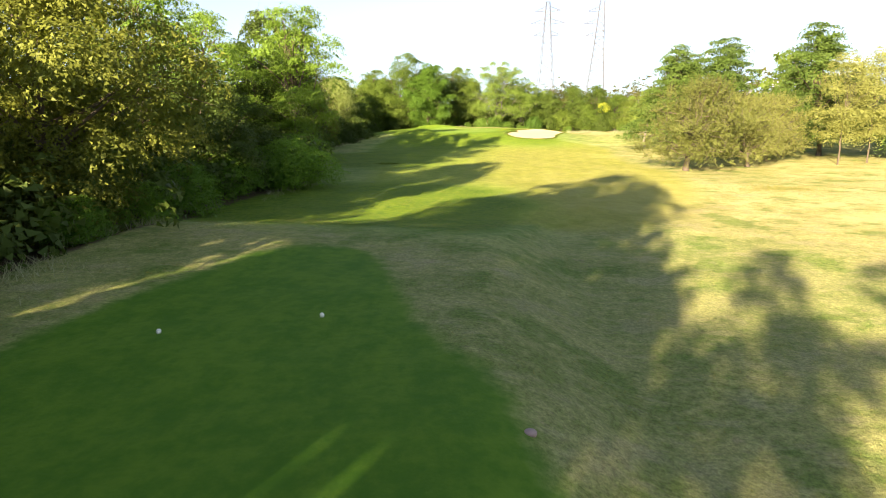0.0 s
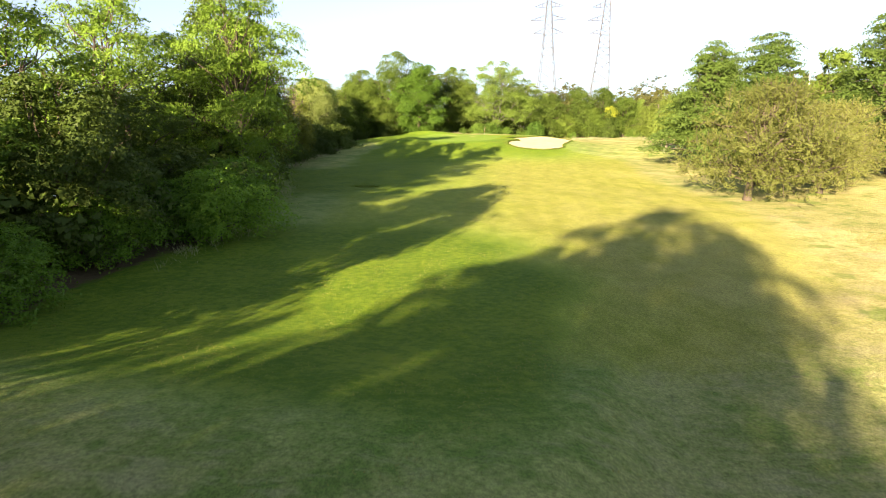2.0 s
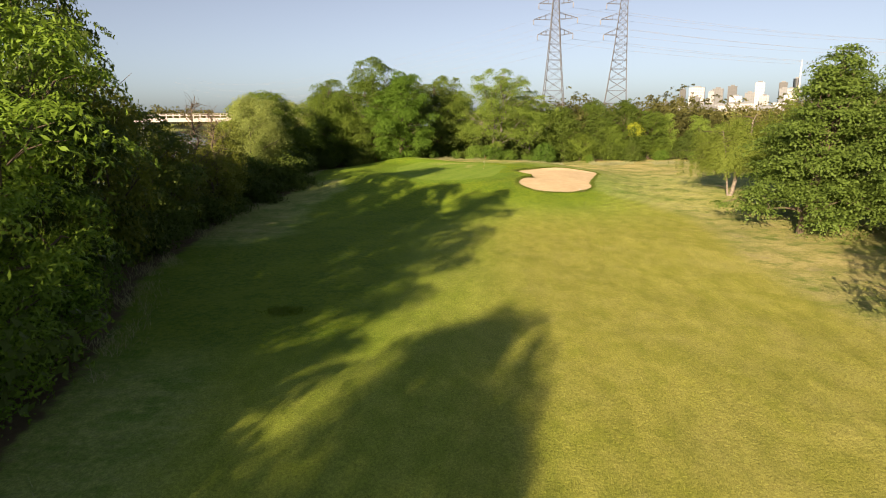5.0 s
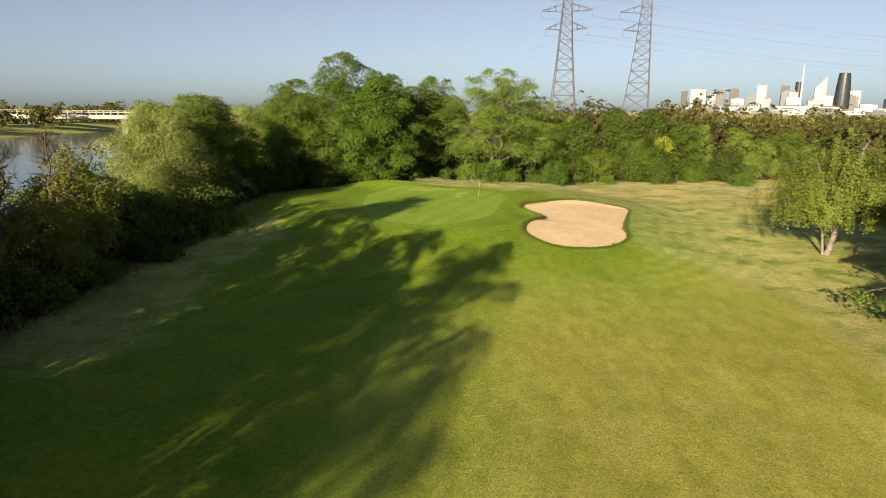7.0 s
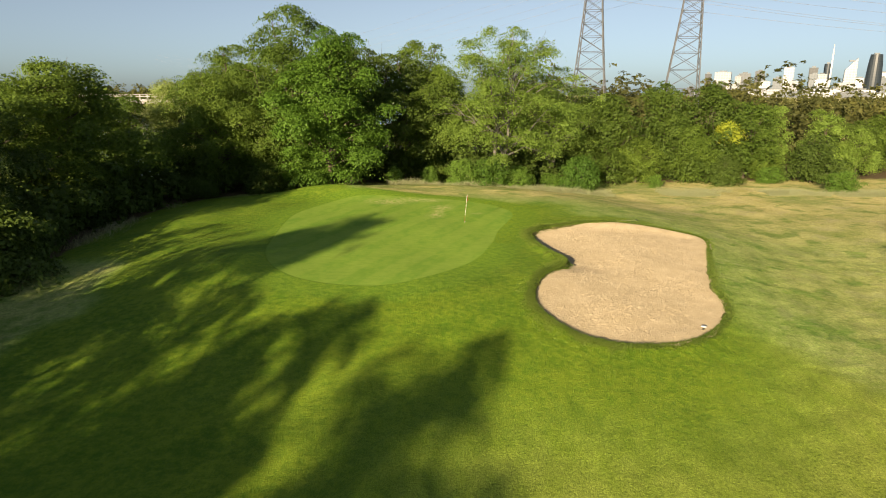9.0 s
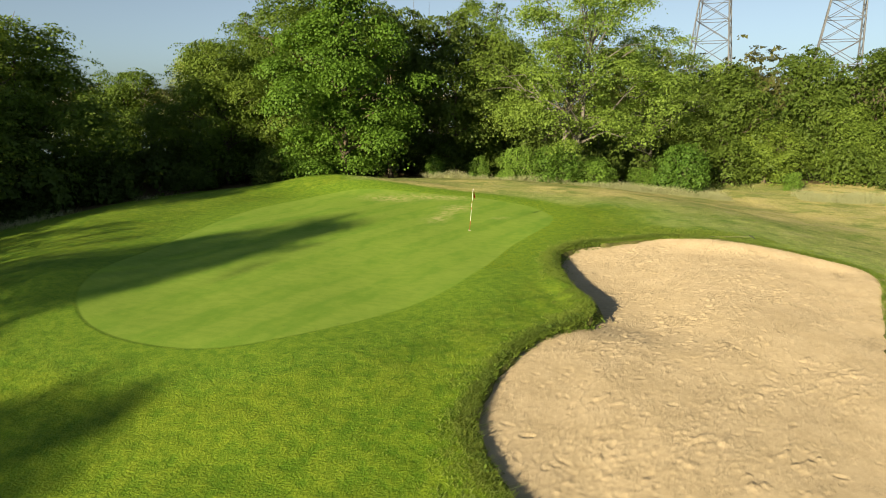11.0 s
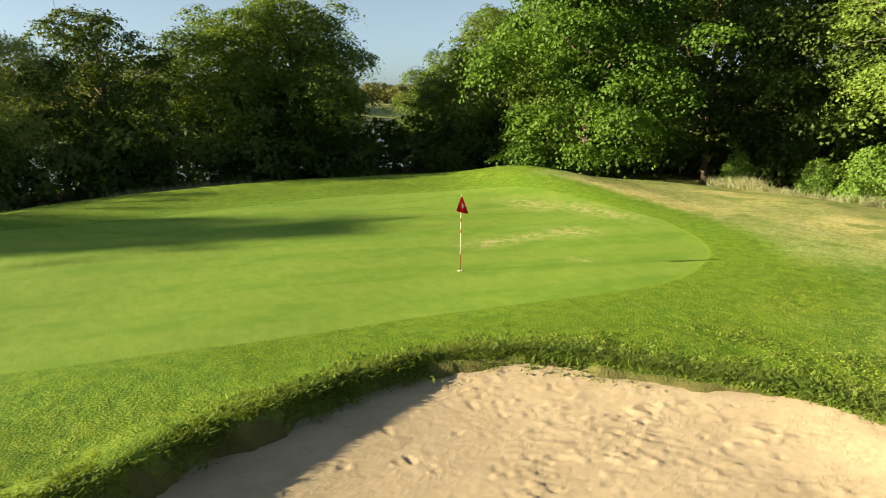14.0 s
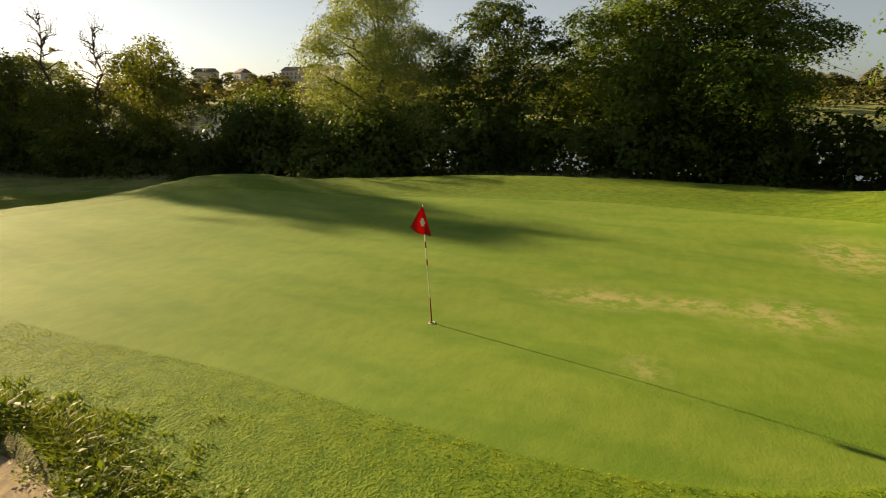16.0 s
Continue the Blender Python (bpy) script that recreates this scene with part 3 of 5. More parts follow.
def build_ground():
    xs = wide(steps((-46, -16, 1.0), (-16, 3.6, 0.45), (3.6, 18.2, 0.16), (18.2, 30, 0.6), (30, 60, 1.2)), 4200)
    ys = wide(steps((-176, -160, 1.0), (-160, -118, 0.55), (-118, -30, 0.9), (-30, -21.8, 0.45), (-21.8, 2.4, 0.16), (2.4, 20, 0.4), (20, 60, 1.0)), 4200)
    x, y = np.meshgrid(xs, ys)
    z = land(x, y)
    d = ring_distance(BUNKER_RING, x, y)
    rag = 0.22 * rumple(x, y, 0.9, 3)
    west = (1 - ramp(8, 13, x)) * (1 - ramp(-9, -3, y))
    lip = (0.02 + (0.03 + 0.10 * ramp(-13.0, -10.6, y)) * west) * np.exp(-(((d - 0.3) / 0.5) ** 2)) * (1 + 0.5 * rumple(x, y, 1.2, 8))
    z = z + lip + 0.03 * rumple(x, y, 0.7, 12) * ramp(-1, 1, ring_distance(GREEN_RING, x, y) - 2) - 0.95 * ramp(0.05, -0.4, d + rag)
    faces = np.arange(x.size).reshape(x.shape)
    quads = np.stack([faces[:-1, :-1], faces[:-1, 1:], faces[1:, 1:], faces[1:, :-1]], -1).reshape(-1, 4)
    ob = mesh_object("ground", np.stack([x, y, z], -1).reshape(-1, 3), quads, GROUND, smooth=True)
    tagged(ob, "golf course turf, part mown green and part straw-dry rough", "ground", kind="structure")
    dry = 0.10 + 0.78 * ramp(6, 26, x + 0.10 * (y + 110)) * (0.4 + 0.6 * (1 - ramp(-108, -86, y))) * (1 - ramp(-75, -40, y)) + 0.48 * ramp(13, 27, x) * ramp(-50, -30, y)
    dry = dry - 0.2 * lush_spot(x, y) + (0.26 + 0.45 * rumple(x, y, 3.5, 93)) * ramp(6.5, 12, y - 0.25 * (x - 4)) * ramp(-9, -5, x) + 0.8 * np.exp(-(((x + 6.5) / 4.5) ** 2 + ((y - 13.2) / 1.4) ** 2)) + (0.28 * ramp(-118, -105, y) * (1 - ramp(-60, -25, y)) + 0.22 * rumple(x, y, 14.0, 90)) * ramp(-14, 2, x)
    edge = np.interp(y, WOOD_Y, WOOD_X)
    wood = np.maximum(ramp(0.8, -1.5, x - edge), ramp(29, 36, y - 0.22 * np.maximum(x, 0)) * (1 - ramp(90, 150, y)) * ramp(-75, -48, x))
    wood = wood * ramp(-75, -48, x)
    # watered turf near the green; further terms deepen the colour of tree-shaded ground
    lush = 0.92 * ramp(-44, -18, y) * (1 - 0.9 * ramp(6, 14, y)) * (1 - 0.6 * ramp(9, 20, x)) + 0.8 * ramp(-9, -14, x) * ramp(-40, -20, y) * (1 - ramp(16, 22, y))
    lush = np.clip(lush + 0.5 * ramp(5, -4, x) * ramp(-104, -96, y) * (1 - ramp(-36, -24, y)) + 0.62 * ramp(-125, -116, y + 0.4 * x) * (1 - ramp(-98, -86, y)) * (1 - ramp(0.5, 6, x + 1.5 * rumple(x, y, 5.0, 98))) + 0.4 * ramp(-3, -10, x) * ramp(-78, -66, y) * (1 - ramp(-36, -24, y)) + 0.3 * ramp(-122, -112, y) * (1 - ramp(-104, -98, y)) * (1 - ramp(2, 10, x + 3.0 * rumple(x, y, 5.0, 99))), 0, 1)
    verge = ramp(9, 4, x - edge + 1.5 * rumple(x, y, 4.0, 94)) * ramp(-52, -43, y) * (1 - ramp(-14, -8, y))
    lush, dry = lush * (1 - 0.75 * verge) * (1 - 0.5 * ramp(5, 11, x + 1.5 * rumple(x, y, 2.5, 92)) * ramp(1.0, 5.0, y) * (1 - ramp(18, 22, y))), dry + 0.25 * verge
    worn = np.zeros(x.shape)
    for cx, cy, rx, ry in ((-2.2, 6.0, 0.8, 0.9), (-2.4, 2.8, 0.5, 1.2), (-7.2, 8.3, 1.6, 0.9), (-2.4, 4.4, 0.4, 0.7), (0.9, 3.5, 0.3, 0.3), (-4.5, 9.5, 2.4, 0.8)):
        worn = np.maximum(worn, np.exp(-(((x - cx) / rx) ** 2 + ((y - cy) / ry) ** 2)))
    for name, values in (("worn", worn), ("soil", ramp(0.10, -0.06, d + 0.5 * rag)), ("swath", np.sin(d * 3.6 + 0.8 * rumple(x, y, 4.0, 97)) * ramp(1.0, 3.0, d) * (1 - ramp(9.0, 13.0, d)) * ramp(11, 15, x)), ("lush", lush), ("green_edge", ring_distance(GREEN_RING, x, y)), ("tee_edge", ring_distance(TEE_RING, x, y)),
                         ("fairway_edge", ring_distance(FAIRWAY_RING, x, y)), ("dry", dry), ("wood", wood)):
        ob.data.attributes.new(name, "FLOAT", "POINT").data.foreach_set("value", values.astype(np.float32).ravel())
    return ob


build_ground()


def build_sand():
    s = 0.045
    xs, ys = np.arange(3.8, 18.0, s), np.arange(-21.6, 1.9, s)
    x, y = np.meshgrid(xs, ys)
    d = ring_distance(BUNKER_RING, x, y)
    rng = np.random.default_rng(5)
    west = 1 - ramp(7, 12, x)
    drop = ramp(-13.0, -10.6, y)
    z = land(x, y) - 0.17 - west * (0.01 + 0.11 * drop + 0.13 * drop * (1 - ramp(-4.5, -2.0, y))) + (0.14 - 0.06 * west) * ramp(-2.0, 0.0, d) + 0.11 * ramp(-1.2, 0.0, d) * ramp(-6.0, -2.0, y) + 0.016 * rumple(x, y, 2.6, 41)

    def tread(cx, cy, a, length, depth):
        """One footprint or scuff with a raised rim."""
        i, j = int((cy - ys[0]) / s), int((cx - xs[0]) / s)
        if not (12 < i < len(ys) - 12 and 12 < j < len(xs) - 12) or d[i, j] > -0.45:
            return
        sl = (slice(i - 9, i + 10), slice(j - 9, j + 10))
        u = (x[sl] - cx) * math.cos(a) + (y[sl] - cy) * math.sin(a)
        v = -(x[sl] - cx) * math.sin(a) + (y[sl] - cy) * math.cos(a)
        q = np.sqrt((u / length) ** 2 + (v / (0.055 + 0.1 * length)) ** 2)
        z[sl] += depth * (0.55 * np.exp(-(((q - 1.25) / 0.3) ** 2)) - ramp(1.15, 0.6, q))

    # footprints in lines across the sand, and scuffs
    for _ in range(75):
        cx, cy, a = rng.uniform(4.5, 17), rng.uniform(-20.5, 1.0), rng.uniform(0, 6.3)
        if rng.random() < 0.8 * ramp(9, 15, cx - 0.2 * cy - 2):
            continue
        for k in range(int(rng.integers(4, 14))):
            cx, cy, a = cx + 0.62 * math.cos(a), cy + 0.62 * math.sin(a), a + rng.normal(0, 0.22)
            side = 0.1 if k % 2 else -0.1
            tread(cx - side * math.sin(a), cy + side * math.cos(a), a + rng.normal(0, 0.15), rng.uniform(0.08, 0.13), rng.uniform(0.004, 0.014))
    for _ in range(650):
        cx, cy = rng.uniform(4.5, 17), rng.uniform(-20.5, 1.0)
        if rng.random() > 0.75 * ramp(9, 15, cx - 0.2 * cy - 2):
            tread(cx, cy, 0.9 + rng.normal(0, 0.6), rng.uniform(0.05, 0.2), rng.uniform(0.004, 0.018))
    scuffed = ramp(-0.25, 0.5, rumple(x, y, 2.2, 56) + 0.5 - ramp(9, 15, x - 0.2 * y - 2))
    clods = np.maximum(rumple((x * 0.6 + y * 0.8) * 0.7, (y * 0.6 - x * 0.8) * 1.8, 0.17, 57) - 0.2, 0)
    z += 0.042 * scuffed * clods * ramp(-0.3, 0.5, rumple(x, y, 0.8, 58)) + 0.003 * rumple(x, y, 0.4, 51) + (0.0008 + 0.0018 * scuffed) * rng.normal(0, 1, x.shape)
    idx = np.arange(x.size).reshape(x.shape)
    quads = np.stack([idx[:-1, :-1], idx[:-1, 1:], idx[1:, 1:], idx[1:, :-1]], -1).reshape(-1, 4)
    keep = (d < 0.35).ravel()[quads].all(1)
    quads = quads[keep]
    used, quads = np.unique(quads, return_inverse=True)
    v = np.stack([x, y, z], -1).reshape(-1, 3)[used]
    ob = mesh_object("sand_bunker", v, quads.reshape(-1, 4), SAND, smooth=True)
    tagged(ob, "pale beige sand bunker with footprints beside the putting green", "bunker", kind="structure")


build_sand()

river = mesh_object("water", [(-1800, -3000, -6.2), (-44, -3000, -6.2), (-44, 3000, -6.2), (-1800, 3000, -6.2)], [(0, 1, 2, 3)], water_material())
tagged(river, "grey river seen between the bank's trees", "river", kind="structure")


def grove(tree, spots, group=""):
    """Stand a tree at the first spot (x, y, scale, turn[, height scale]) and copies of it at the rest."""
    if group:
        tree["group"] = group
    for i, (x, y, s, turn, *high) in enumerate(spots):
        m = pose(x, y, height_at(x, y) - 0.05, 0, 0, turn)
        ob = copy_thing(tree, m) if i else tree
        ob.matrix_basis = m
        ob.scale = (s, s, high[0] if high else s)


# ---- trees of the wood beside the river, from the tee onwards ----
grove(make_tree("maple_tree", "tall field maple with olive sunlit leaves at the wood's edge", "tree", 11, 14.5, 5.6, GREENS["maple"], 0.155, 60, 0.03, 0.7, "column", 0.28, limbs=18, number=60000, puff=0.25, slim=0.62, clump=0.42),
      [(-18.0, -119, 0.99, 0, 1.03)], "maples by the tee")
# maples added out of view, so that their shadows cross the tee and rough
grove(make_tree("maple_tree", "unseen tall field maple near the tee, placed for its shadow", "tree", 12, 14.5, 5.4, GREENS["maple"], 0.36, 60, 0.02, 0.7, "column", 0.28, limbs=8, number=15000, puff=0.25, clump=0.42, stray=0.03),
      [(-14.0, -149, 0.92, 60, 0.98), (-9.3, -164, 0.7, 140, 0.9), (-21.3, -141, 0.45, 0, 0.6), (-18.2, -142.8, 0.55, 80, 0.58), (-23.0, -131, 1.0, 210, 0.82), (-13.8, -164.2, 0.95, 20, 1.25), (-23.8, -156.6, 0.66, 200, 0.92)], "maples by the tee")
grove(make_tree("maple_tree", "unseen very tall open-crowned maple behind the tee, placed for its shadow", "tree", 13, 22.4, 6.4, GREENS["maple"], 0.30, 70, 0.10, 0.6, "round", 0.34, limbs=30, number=18000, puff=0.22, shell=0.7, clump=0.5, stray=0.12),
      [(-14.6, -160.2, 1.0, 0)], "maples by the tee")
grove(make_tree("maple_tree", "unseen slender open maple behind the tee, placed for its shadow", "tree", 14, 14.0, 2.5, GREENS["maple"], 0.26, 30, 0.08, 0.6, "round", 0.14, limbs=16, number=6500, puff=0.34, shell=0.6, clump=0.4, stray=0.2),
      [(-5.4, -168.8, 1.0, 0), (-0.9, -170.5, 1.15, 100, 1.0), (4.5, -172.5, 1.2, 200, 0.95)], "maples by the tee")
grove(make_tree("locust_tree", "locust tree with feathery bright green sprays", "tree", 21, 15.4, 5.7, GREENS["locust"], 0.27, 66, 0.03, 0.34, "column", 0.24, limbs=34, number=44000, puff=0.23, slim=0.30, hang=0.5, shell=0.7, clump=0.62, stray=0.10, kite=True, tier=0.55, per=60),
      [(-19.6, -78, 1.02, 0, 1.13), (-27, -84, 1.05, 60), (-23.5, -101, 1.0, 250, 1.05)], "locust trees")
# the elm at (-9.5, 34) has dark leaves to stand for a shaded gap
grove(make_tree("dark_tree", "dense dark elm at the wood's edge", "tree", 31, 13.0, 5.0, GREENS["dark"], 0.24, 44, 0.05, 0.5, "column", 0.25, limbs=12, number=15000, puff=0.25, clump=0.55, stray=0.06, tier=0.6, per=44),
      [(-25.0, -113, 0.8, 0), (-19.2, -101, 0.70, 70), (-22.0, -90.5, 0.8, 25, 0.68), (-23.3, -68.5, 0.8, 200, 1.25), (-29.6, -58.5, 1.0, 90, 1.52), (-33, -106, 1.0, 20), (-28.5, -49, 0.9, 40), (-25, -75, 0.95, 20), (-28, -66, 0.8, 260), (-36, -66, 0.9, 150), (-34.2, -6.0, 0.88, 60, 0.92), (-9.5, 34.0, 1.1, 10, 1.25), (-15.8, 31.5, 1.1, 200, 1.3), (-19.0, 38.0, 1.1, 100, 1.35)], "elms in the wood")
SHRUB = make_tree("shrub", "bright green elder shrub at the wood's edge", "shrub", 41, 4.6, 2.7, GREENS["shrub"], 0.14, 24, 0.02, 0.6, "dome", 0.07, limbs=10, tier=0.6, number=16000, stems=3, puff=0.36, slim=0.7, clump=0.4, kite=True)
grove(SHRUB, [(-16.0, -90.5, 1.0, 0), (-14.6, -94.8, 0.95, 160), (-17.8, -86, 0.95, 50), (-18.2, -95.5, 0.9, 120), (-17.8, -101, 0.8, 200), (-17.0, -108.5, 0.75, 80), (-19.5, -80, 0.9, 300), (-22.5, -70, 0.85, 30), (-15.8, -116, 0.55, 10), (-15.5, -121, 0.5, 90), (-15.8, -128, 0.55, 250), (-25.5, -62, 0.7, 90)], "shrubs along the wood")
grove(make_tree("willow_tree", "pale olive willow on the river bank", "tree", 51, 12.8, 5.2, GREENS["olive"], 0.19, 44, 0.06, 0.7, "column", 0.26, limbs=18, number=46000, puff=0.25, slim=0.30, hang=0.8, clump=0.6),
      [(-31.8, -14.4, 1.05, 0, 1.0), (-32, -45, 0.72, 190), (-40, 34, 1.05, 40)], "willows on the bank")
BUSH = make_tree("bush", "dark green glossy bush on the river bank", "shrub", 61, 4.4, 3.4, GREENS["dark"], 0.26, 26, 0.02, 0.7, "dome", 0.07, limbs=8, number=6500, stems=3, puff=0.36)
grove(BUSH, [(-27.5, -14.5, 1.05, 0), (-28.8, -33, 0.8, 50), (-28, -39, 0.75, 110), (-31.0, -5.5, 0.8, 200), (-32.5, 3, 0.75, 300), (-33.0, 10, 0.75, 20), (-29.5, 18.0, 0.55, 80), (-23.0, 22.5, 0.8, 150), (-27.0, -25.5, 0.62, 10), (-30.6, -22.2, 1.05, 170, 1.3), (-34.0, -25.0, 1.1, 280, 1.4), (-29.5, -46, 0.8, 60), (-27, -53, 0.85, 130)], "bushes on the bank")
grove(make_tree("ash_tree", "tall dark ash on the river bank", "tree", 71, 15.0, 6.2, GREENS["lime"], 0.21, 60, 0.06, 0.55, "column", 0.27, limbs=22, number=40000, puff=0.22, tier=0.5, clump=0.65, per=44),
      [(-37.0, 8.6, 1.1, 0, 0.92), (-36.5, 2.5, 1.0, 110, 0.84), (-29.0, 22.5, 0.88, 230), (-28, 31, 0.95, 40), (-34, 40, 1.0, 170), (-44, 27, 0.9, 60), (-5, 40, 0.95, 280), (14, 42, 0.72, 20)], "ash trees behind the green")
grove(make_tree("thin_tree", "thin bank tree with gappy sunlit leaves", "tree", 81, 10.5, 3.3, GREENS["maple"], 0.22, 26, 0.18, 0.6, "round", 0.16, limbs=14, number=6000, puff=0.30),
      [(-29.0, -31.0, 0.95, 0), (-23.4, -63.5, 1.1, 50, 1.3), (-27.6, -37.4, 1.0, 20, 0.74), (-28.5, -44, 0.9, 70), (-33, -36, 0.95, 40)], "thin trees on the bank")


def dead_tree(seed, height):
    rng = np.random.default_rng(seed)
    root = tagged(new("dead_tree"), "bare dead tree with crooked grey branches", "tree", "dead trees")
    lines = [[((0, 0, -0.4), 0.24), ((0, 0, 0.4), 0.18)] + limb(rng, (0, 0, 0.8), (0.3, -0.2, height), 0.16, 0.025, 0.04, 7)]
    for i in range(26):
        u = rng.uniform(0.3, 0.97)
        a = Vector((0.3 * u, -0.2 * u, height * u))
        w = Vector((math.cos(i * 2.4), math.sin(i * 2.4), rng.uniform(0.2, 1.2))).normalized() * height * 0.26 * (1.25 - u)
        lines.append(limb(rng, a, a + w, 0.055, 0.012, 0.2, 4))
        for _ in range(4):
            b = a + w * rng.uniform(0.35, 0.95)
            lines.append(limb(rng, b, b + Vector(rng.normal(0, 0.6, 3)) + Vector((0, 0, 0.5)), 0.02, 0.006, 0.2, 3))
    v, f = tubes(lines, 5)
    mesh_object("trunk", v, f, BARK, root, True)
    return root


grove(dead_tree(3, 11.5), [(-28.2, -39.5, 1.05, 0), (-28.0, -35.2, 0.95, 140)])

# ---- trees behind the green ----
grove(make_tree("lime_tree", "very tall lime tree with a domed crown", "tree", 91, 20.5, 7.4, GREENS["lime"], 0.24, 80, 0.05, 0.5, "column", 0.36, limbs=22, number=32000, puff=0.21, tier=0.5, clump=0.7, per=44),
      [(-21.5, 27.5, 1.0, 0), (-31.5, 34.0, 0.92, 120, 0.82), (-8.0, 36.0, 0.8, 200, 0.85)], "lime trees")
grove(make_tree("sycamore_tree", "green sycamore with layered foliage down to the grass", "tree", 101, 14.0, 5.0, GREENS["bright"], 0.19, 80, 0.02, 0.45, "column", 0.28, limbs=22, number=72000, puff=0.21, slim=0.75, clump=0.6, kite=True, tier=0.62, per=60),
      [(-15.2, 19.0, 1.05, 0, 1.14)])
grove(make_tree("poplar_tree", "pale leafy poplar with bare crooked limbs showing", "tree", 111, 17.5, 7.4, GREENS["poplar"], 0.17, 60, 0.17, 0.45, "column", 0.24, PALE_BARK, 18, (1.0, 0.5), stems=2, number=58000, puff=0.19, slim=0.7, shell=0.6, kite=True, tier=0.6, clump=0.6, per=44),
      [(2.4, 27.4, 1.05, 0), (10.0, 37.0, 0.85, 150)], "poplars behind the green")
HEDGE = make_tree("hedge_bush", "dense leafy hedgerow bush", "shrub", 121, 9.9, 4.6, GREENS["hedge"], 0.25, 40, 0.02, 0.65, "dome", 0.14, limbs=10, number=15000, stems=3, puff=0.27, tier=0.5, clump=0.6, per=40)
grove(HEDGE, [(17.0, 36.5, 1.05, 0, 1.1), (30.5, 40.5, 1.15, 160, 1.25), (24.0, 39.5, 1.0, 70, 1.25), (56, 53, 0.8, 90, 0.75), (70, 55, 1.0, 10, 0.85), (95, 60, 1.1, 200)], "hedgerow bushes")
grove(make_tree("hedge_bush", "tall dark leafy hedgerow bush", "shrub", 122, 9.0, 3.8, GREENS["lime"], 0.23, 40, 0.02, 0.55, "column", 0.14, limbs=10, number=14000, stems=3, puff=0.27, tier=0.5, clump=0.6, per=40),
      [(20.5, 36.8, 0.8, 30, 0.7), (27.0, 38.4, 0.85, 120, 0.85), (36.5, 43.5, 1.1, 220, 1.15), (38.5, 42.0, 0.6, 20, 0.5), (62, 56, 1.0, 40, 0.95), (82, 57, 1.05, 180, 1.2)], "hedgerow bushes")
grove(make_tree("hedge_bush", "low dark rounded hedgerow bush", "shrub", 123, 6.2, 4.0, GREENS["dark"], 0.24, 36, 0.02, 0.6, "dome", 0.12, limbs=10, number=9000, stems=3, puff=0.28),
      [(44.0, 40.0, 1.0, 0), (31.5, 36.0, 0.55, 80, 0.6), (66.0, 50.0, 1.1, 150, 0.9)], "hedgerow bushes")
grove(make_tree("hedge_tree", "pale feathery young tree in the hedgerow", "tree", 124, 9.0, 3.2, GREENS["poplar"], 0.23, 34, 0.08, 0.5, "column", 0.12, limbs=14, number=8000, puff=0.27, shell=0.6, stray=0.2),
      [(48.5, 47.0, 1.0, 0), (40.5, 46.0, 0.9, 140, 1.05), (53.0, 46.5, 0.75, 60), (75.0, 58.0, 1.1, 220)], "young trees in the hedgerow")
SMALL = make_tree("hedge_shrub", "small fresh green shrub before the hedgerow", "shrub", 131, 3.6, 2.0, GREENS["fresh"], 0.17, 16, 0.02, 0.65, "spread", 0.06, limbs=9, number=4500, stems=3, puff=0.36, clump=0.4, stray=0.25)
grove(SMALL, [(12.4, 28.2, 1.15, 0), (-1.6, 25.8, 0.85, 40, 0.85), (1.8, 25.6, 1.15, 90, 0.95), (4.8, 26.4, 0.95, 160, 0.7), (9.0, 30.0, 0.7, 220, 0.5), (-5.5, 27.5, 0.5, 20, 0.6), (43.0, 30.5, 0.95, 60, 0.7), (-9.5, 26.0, 0.45, 200, 0.6), (22, 32.5, 0.45, 80), (38, 38, 0.8, 10, 0.6)], "shrubs before the hedgerow")
grove(make_tree("yellow_shrub", "yellow-leaved shrub in the hedgerow", "shrub", 141, 3.2, 1.7, GREENS["yellow"], 0.2, 14, 0.05, 0.8, "spread", 0.06, limbs=5, number=3000, stems=2, puff=0.36),
      [(32.0, 38.5, 0.9, 0, 0.9)])
bpy.data.objects["yellow_shrub"].location.z += 5.0

# ---- trees beside the fairway ----
grove(make_tree("hawthorn_tree", "low wide hawthorn with an olive domed crown", "tree", 151, 9.0, 5.6, GREENS["thorn"], 0.11, 64, 0.08, 0.55, "dome", 0.30, BARK, 30, (1.2, 0.6), number=44000, puff=0.25, clump=0.42, spike=0.8, twigs=900, per=40),
      [(22.6, -75.2, 1.1, 0), (31.0, -70.0, 0.92, 130), (37, -60, 0.95, 250)], "hawthorns beside the fairway")
grove(make_tree("plane_tree", "tall layered dark green maple beside the fairway", "tree", 161, 17.2, 7.4, GREENS["plane"], 0.23, 90, 0.05, 0.28, "cone", 0.32, limbs=26, lean=(2.4, 0.0), number=32000, puff=0.21, slim=0.65, stray=0.06, tier=0.72, clump=0.75, per=60),
      [(28.0, -42.0, 0.95, 0), (37.0, -46.0, 1.0, 110), (47.5, -52, 1.05, 200), (33.5, -36, 0.9, 60), (57.0, -57, 1.1, 300)], "maples beside the fairway")
grove(make_tree("plane_tree", "tall green maple standing back from the fairway", "tree", 162, 17.0, 6.0, GREENS["lime"], 0.40, 44, 0.06, 0.5, "column", 0.32, limbs=8, number=7500, puff=0.27, slim=0.65),
      [(52, -30, 0.95, 310), (68, -44, 1.05, 20), (66, -66, 1.0, 70), (78, -58, 1.05, 160)], "maples beside the fairway")
